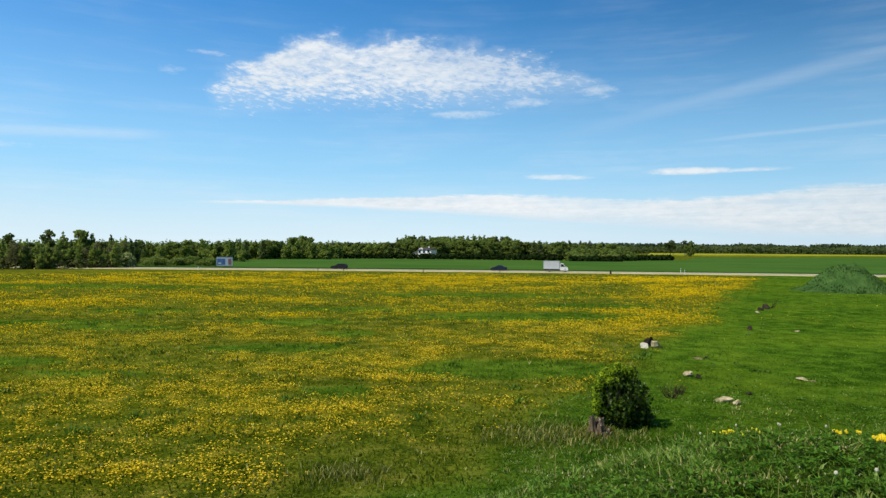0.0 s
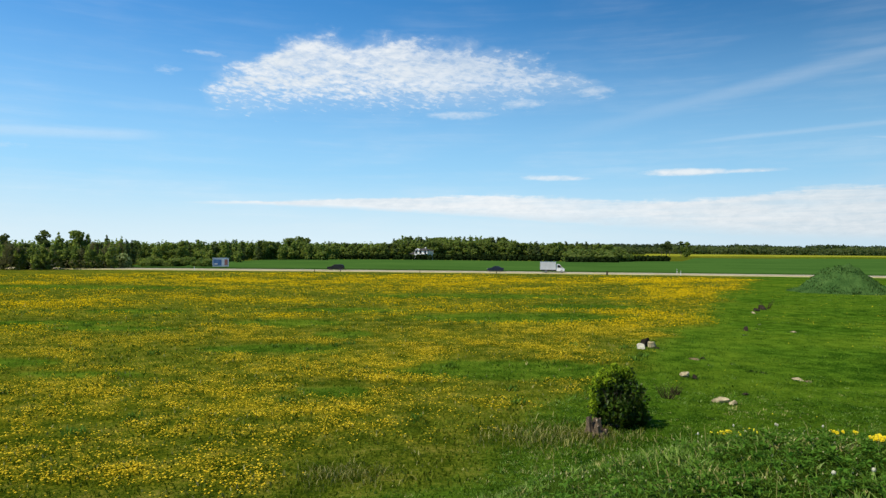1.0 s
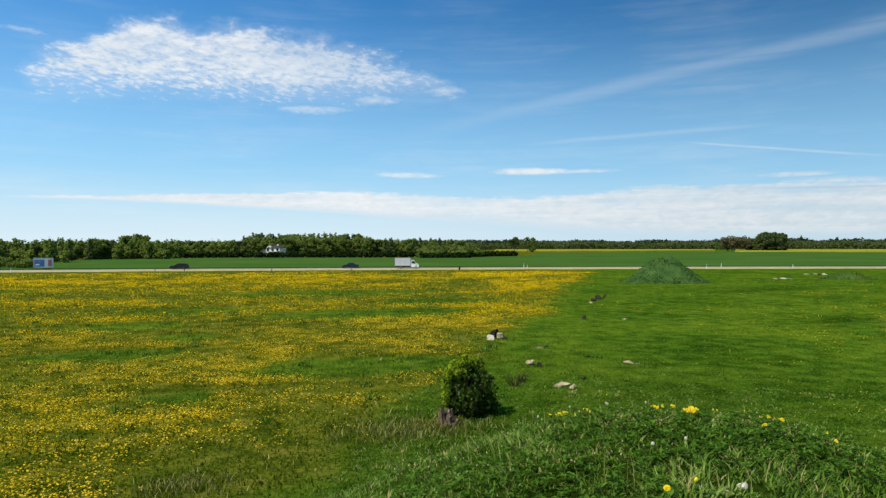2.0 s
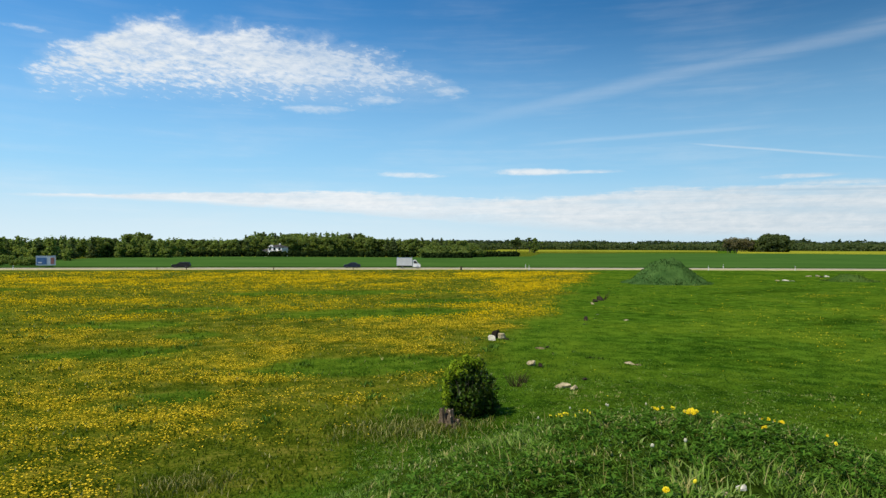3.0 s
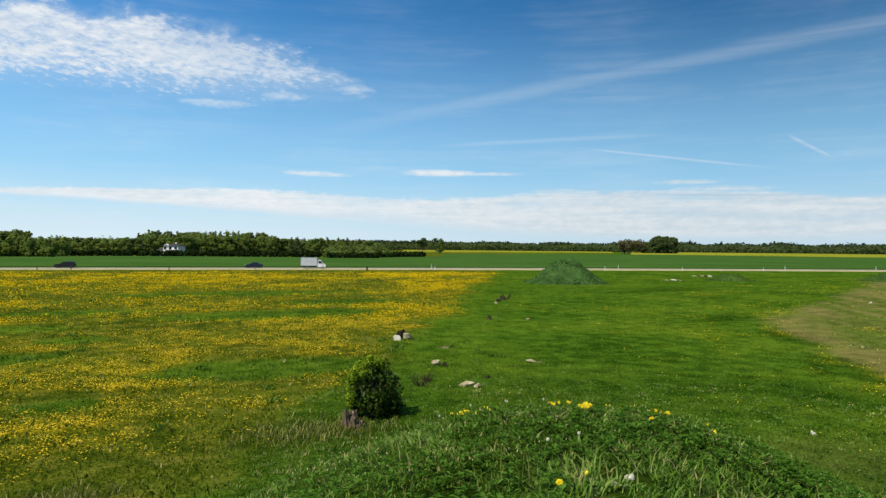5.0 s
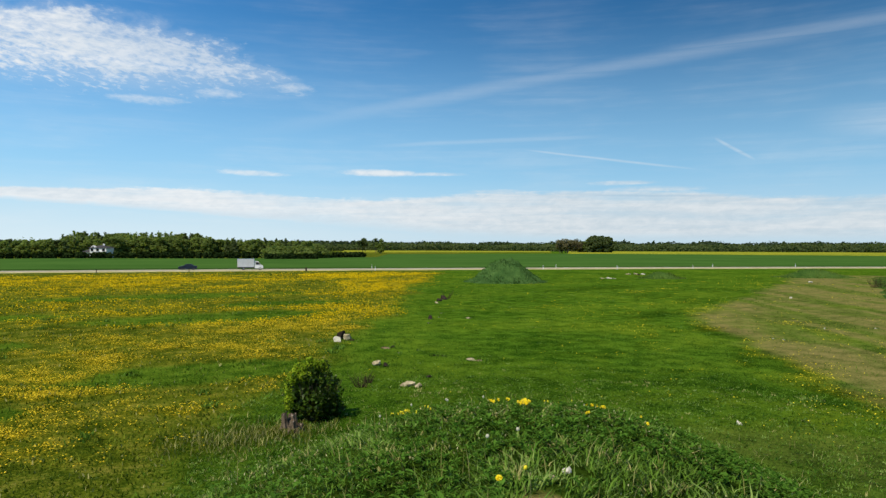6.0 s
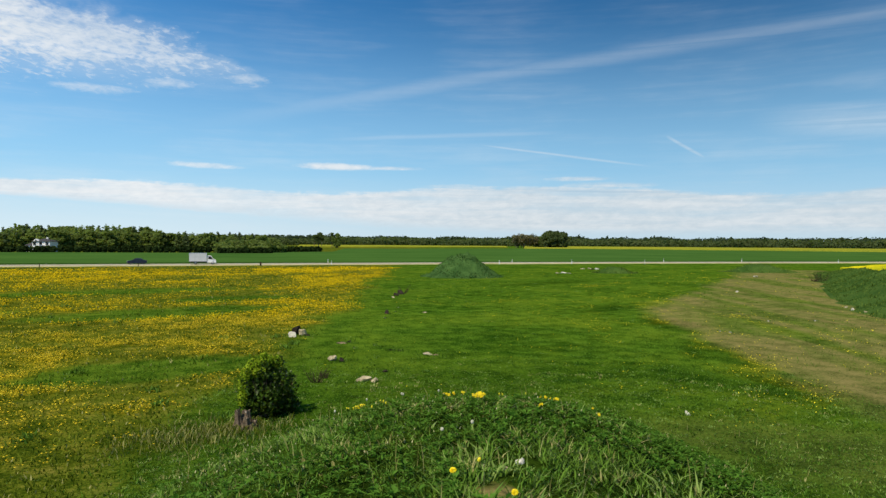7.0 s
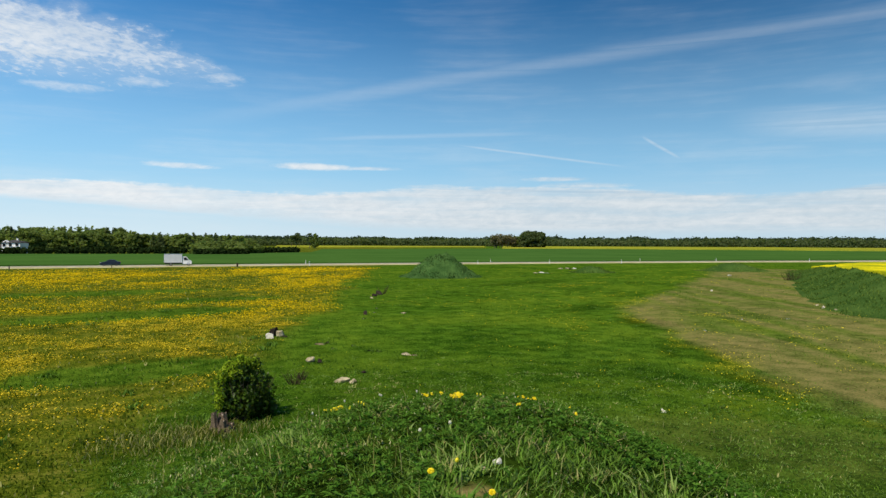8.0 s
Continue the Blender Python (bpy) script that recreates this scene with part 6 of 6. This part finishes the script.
    out = np.repeat(0.05 + 0.004 * td, per) * rng.uniform(0.2, 1.2, n)
    x, y, d = np.repeat(tx, per) + np.cos(f) * out, np.repeat(ty, per) + np.sin(f) * out, np.repeat(td, per)
    h = np.repeat(rng.uniform(0.03, 0.10, len(tx)), per) * rng.uniform(0.6, 1.3, n) * (0.9 + d / 130)
    pick = np.repeat(rng.choice(3, len(tx), p=[0.55, 0.38, 0.07]), per)
    lay("rank_clumps", blade_mesh("rank_clumps", x, y, gz(x, y), h, h * rng.uniform(0.18, 0.36, n), 1.1, rng, [WEED, LAWN, GRASS_LIGHT], pick, f), "darker rank grass clumps on the strip", "grass")
    # coarse uneven turf round the foot of the heap
    tx, ty, td = scatter(rng, 17000, 6.5, 27, 2, 84, 1.1)
    keep = (meadow(tx, ty) < 0.5) & (bare(tx, ty) < rng.uniform(0.15, 0.8, len(tx))) & (vnoise(tx, ty, 0.8, 107, 3) > rng.uniform(0.2, 0.62, len(tx)))
    tx, ty, td = tx[keep], ty[keep], td[keep]
    per = 6
    n = len(tx) * per
    f = np.repeat(6.2832 * vnoise(tx, ty, 2.0, 108, 2) * 2, per) + rng.normal(0, 1.3, n)
    out = np.repeat(0.03 + 0.004 * td, per) * rng.uniform(0.2, 1.3, n)
    x, y, d = np.repeat(tx, per) + np.cos(f) * out, np.repeat(ty, per) + np.sin(f) * out, np.repeat(td, per)
    h = np.repeat(0.035 + 0.075 * vnoise(tx, ty, 1.2, 109, 3) ** 1.6 * rng.uniform(0.6, 1.6, len(tx)), per) * rng.uniform(0.6, 1.3, n)
    pick = rng.uniform(0, 1, len(tx))
    pale = vnoise(tx, ty, 3.5, 110, 2)
    kind = np.where(pick < 0.05 + 0.16 * sstep(0.5, 0.7, pale), 3, np.where(pick < 0.30, 2, np.where(pick < 0.62, 1, 0)))
    lay("turf_tufts", blade_mesh("turf_tufts", x, y, gz(x, y), h, h * 0.10 + 0.004 + 0.0007 * d, 1.2, rng, [GRASS, LAWN, GRASS_LIGHT, GRASS_DRY], np.repeat(kind, per), f), "coarse tufted turf round the foot of the heap", "grass")
    # dark coarse weeds dotted over the meadow
    x, y, d = scatter(rng, 64, 20, 70, -36, 18, 1.3)
    cx, cy = np.repeat(x, 44), np.repeat(y, 44)
    cx, cy = cx + rng.normal(0, 0.16, len(cx)), cy + rng.normal(0, 0.16, len(cx))
    h = rng.uniform(0.08, 0.26, len(cx))
    lay("meadow_weeds", blade_mesh("meadow_weeds", cx, cy, gz(cx, cy), h, h * 0.35, 0.6, rng, [GRASS]), "dark coarse weeds in the meadow", "weeds")


def heads(name, x, y, z, r, rng, label, sides=6, dome=0.35, mat=PETAL):
    n = len(x)
    k = np.arange(sides) * 2 * np.pi / sides
    tx, ty = rng.normal(0, 0.28, n), rng.normal(-0.12, 0.28, n)
    ring = np.stack([np.cos(k)[None] * r[:, None], np.sin(k)[None] * r[:, None]], -1)
    zz = ring[..., 0] * tx[:, None] + ring[..., 1] * ty[:, None]
    rim = np.concatenate([ring + np.stack([x, y], -1)[:, None], (zz + z[:, None])[..., None]], -1)
    top = np.stack([x, y, z + r * dome], -1)[:, None]
    v = np.concatenate([rim, top], 1).reshape(-1, 3)
    o = (np.arange(n) * (sides + 1))[:, None, None]
    j = np.arange(sides)
    tri = np.stack([j, (j + 1) % sides, np.full(sides, sides)], -1)[None] + o
    return lay(name, raw_mesh(name, v, np.full(n * sides, 3), tri.ravel(), [mat]), label, "flowers")


def flowers():
    rng = np.random.default_rng(9)
    x, y, d = scatter(rng, 84000, 13, 48, -40, 40, 1.3)
    keep = bloom(x, y) ** 1.1 > rng.uniform(0.02, 1, len(x))
    x, y = np.repeat(x[keep], 3), np.repeat(y[keep], 3)
    some = rng.uniform(0, 1, len(x)) < 0.75
    x, y = x[some] + rng.normal(0, 0.09, some.sum()), y[some] + rng.normal(0, 0.07, some.sum())
    heads("dandelions", x, y, gz(x, y) + rng.uniform(0.07, 0.16, len(x)), rng.uniform(0.018, 0.031, len(x)), rng, "countless yellow dandelions in the meadow", 5, 0.5, PETAL_MEADOW)
    x, y, d = scatter(rng, 190000, 46, 146, -40, 40, 1.25)
    keep = (bloom(x, y) ** 0.95 > rng.uniform(0.02, 1, len(x))) & (y + 0.13 * x < 146)
    x, y, d = x[keep], y[keep], d[keep]
    heads("dandelions", x, y, gz(x, y) + rng.uniform(0.08, 0.24, len(x)), rng.uniform(0.029, 0.052, len(x)) * (0.6 + d / 130), rng, "far drifts of yellow dandelions", 4, 0.7)
    x, y, d = scatter(rng, 120000, 14, 140, 8, 72, 1.4)
    keep = strip_bloom(x, y) * 0.9 > rng.uniform(0.02, 1, len(x))
    x, y, d = x[keep], y[keep], d[keep]
    heads("dandelions", x, y, gz(x, y) + rng.uniform(0.04, 0.12, len(x)), rng.uniform(0.016, 0.026, len(x)) * (0.7 + d / 75), rng, "thin flecks of yellow dandelions on the strip", 5, 0.5, PETAL_NEAR)


grow()
flowers()
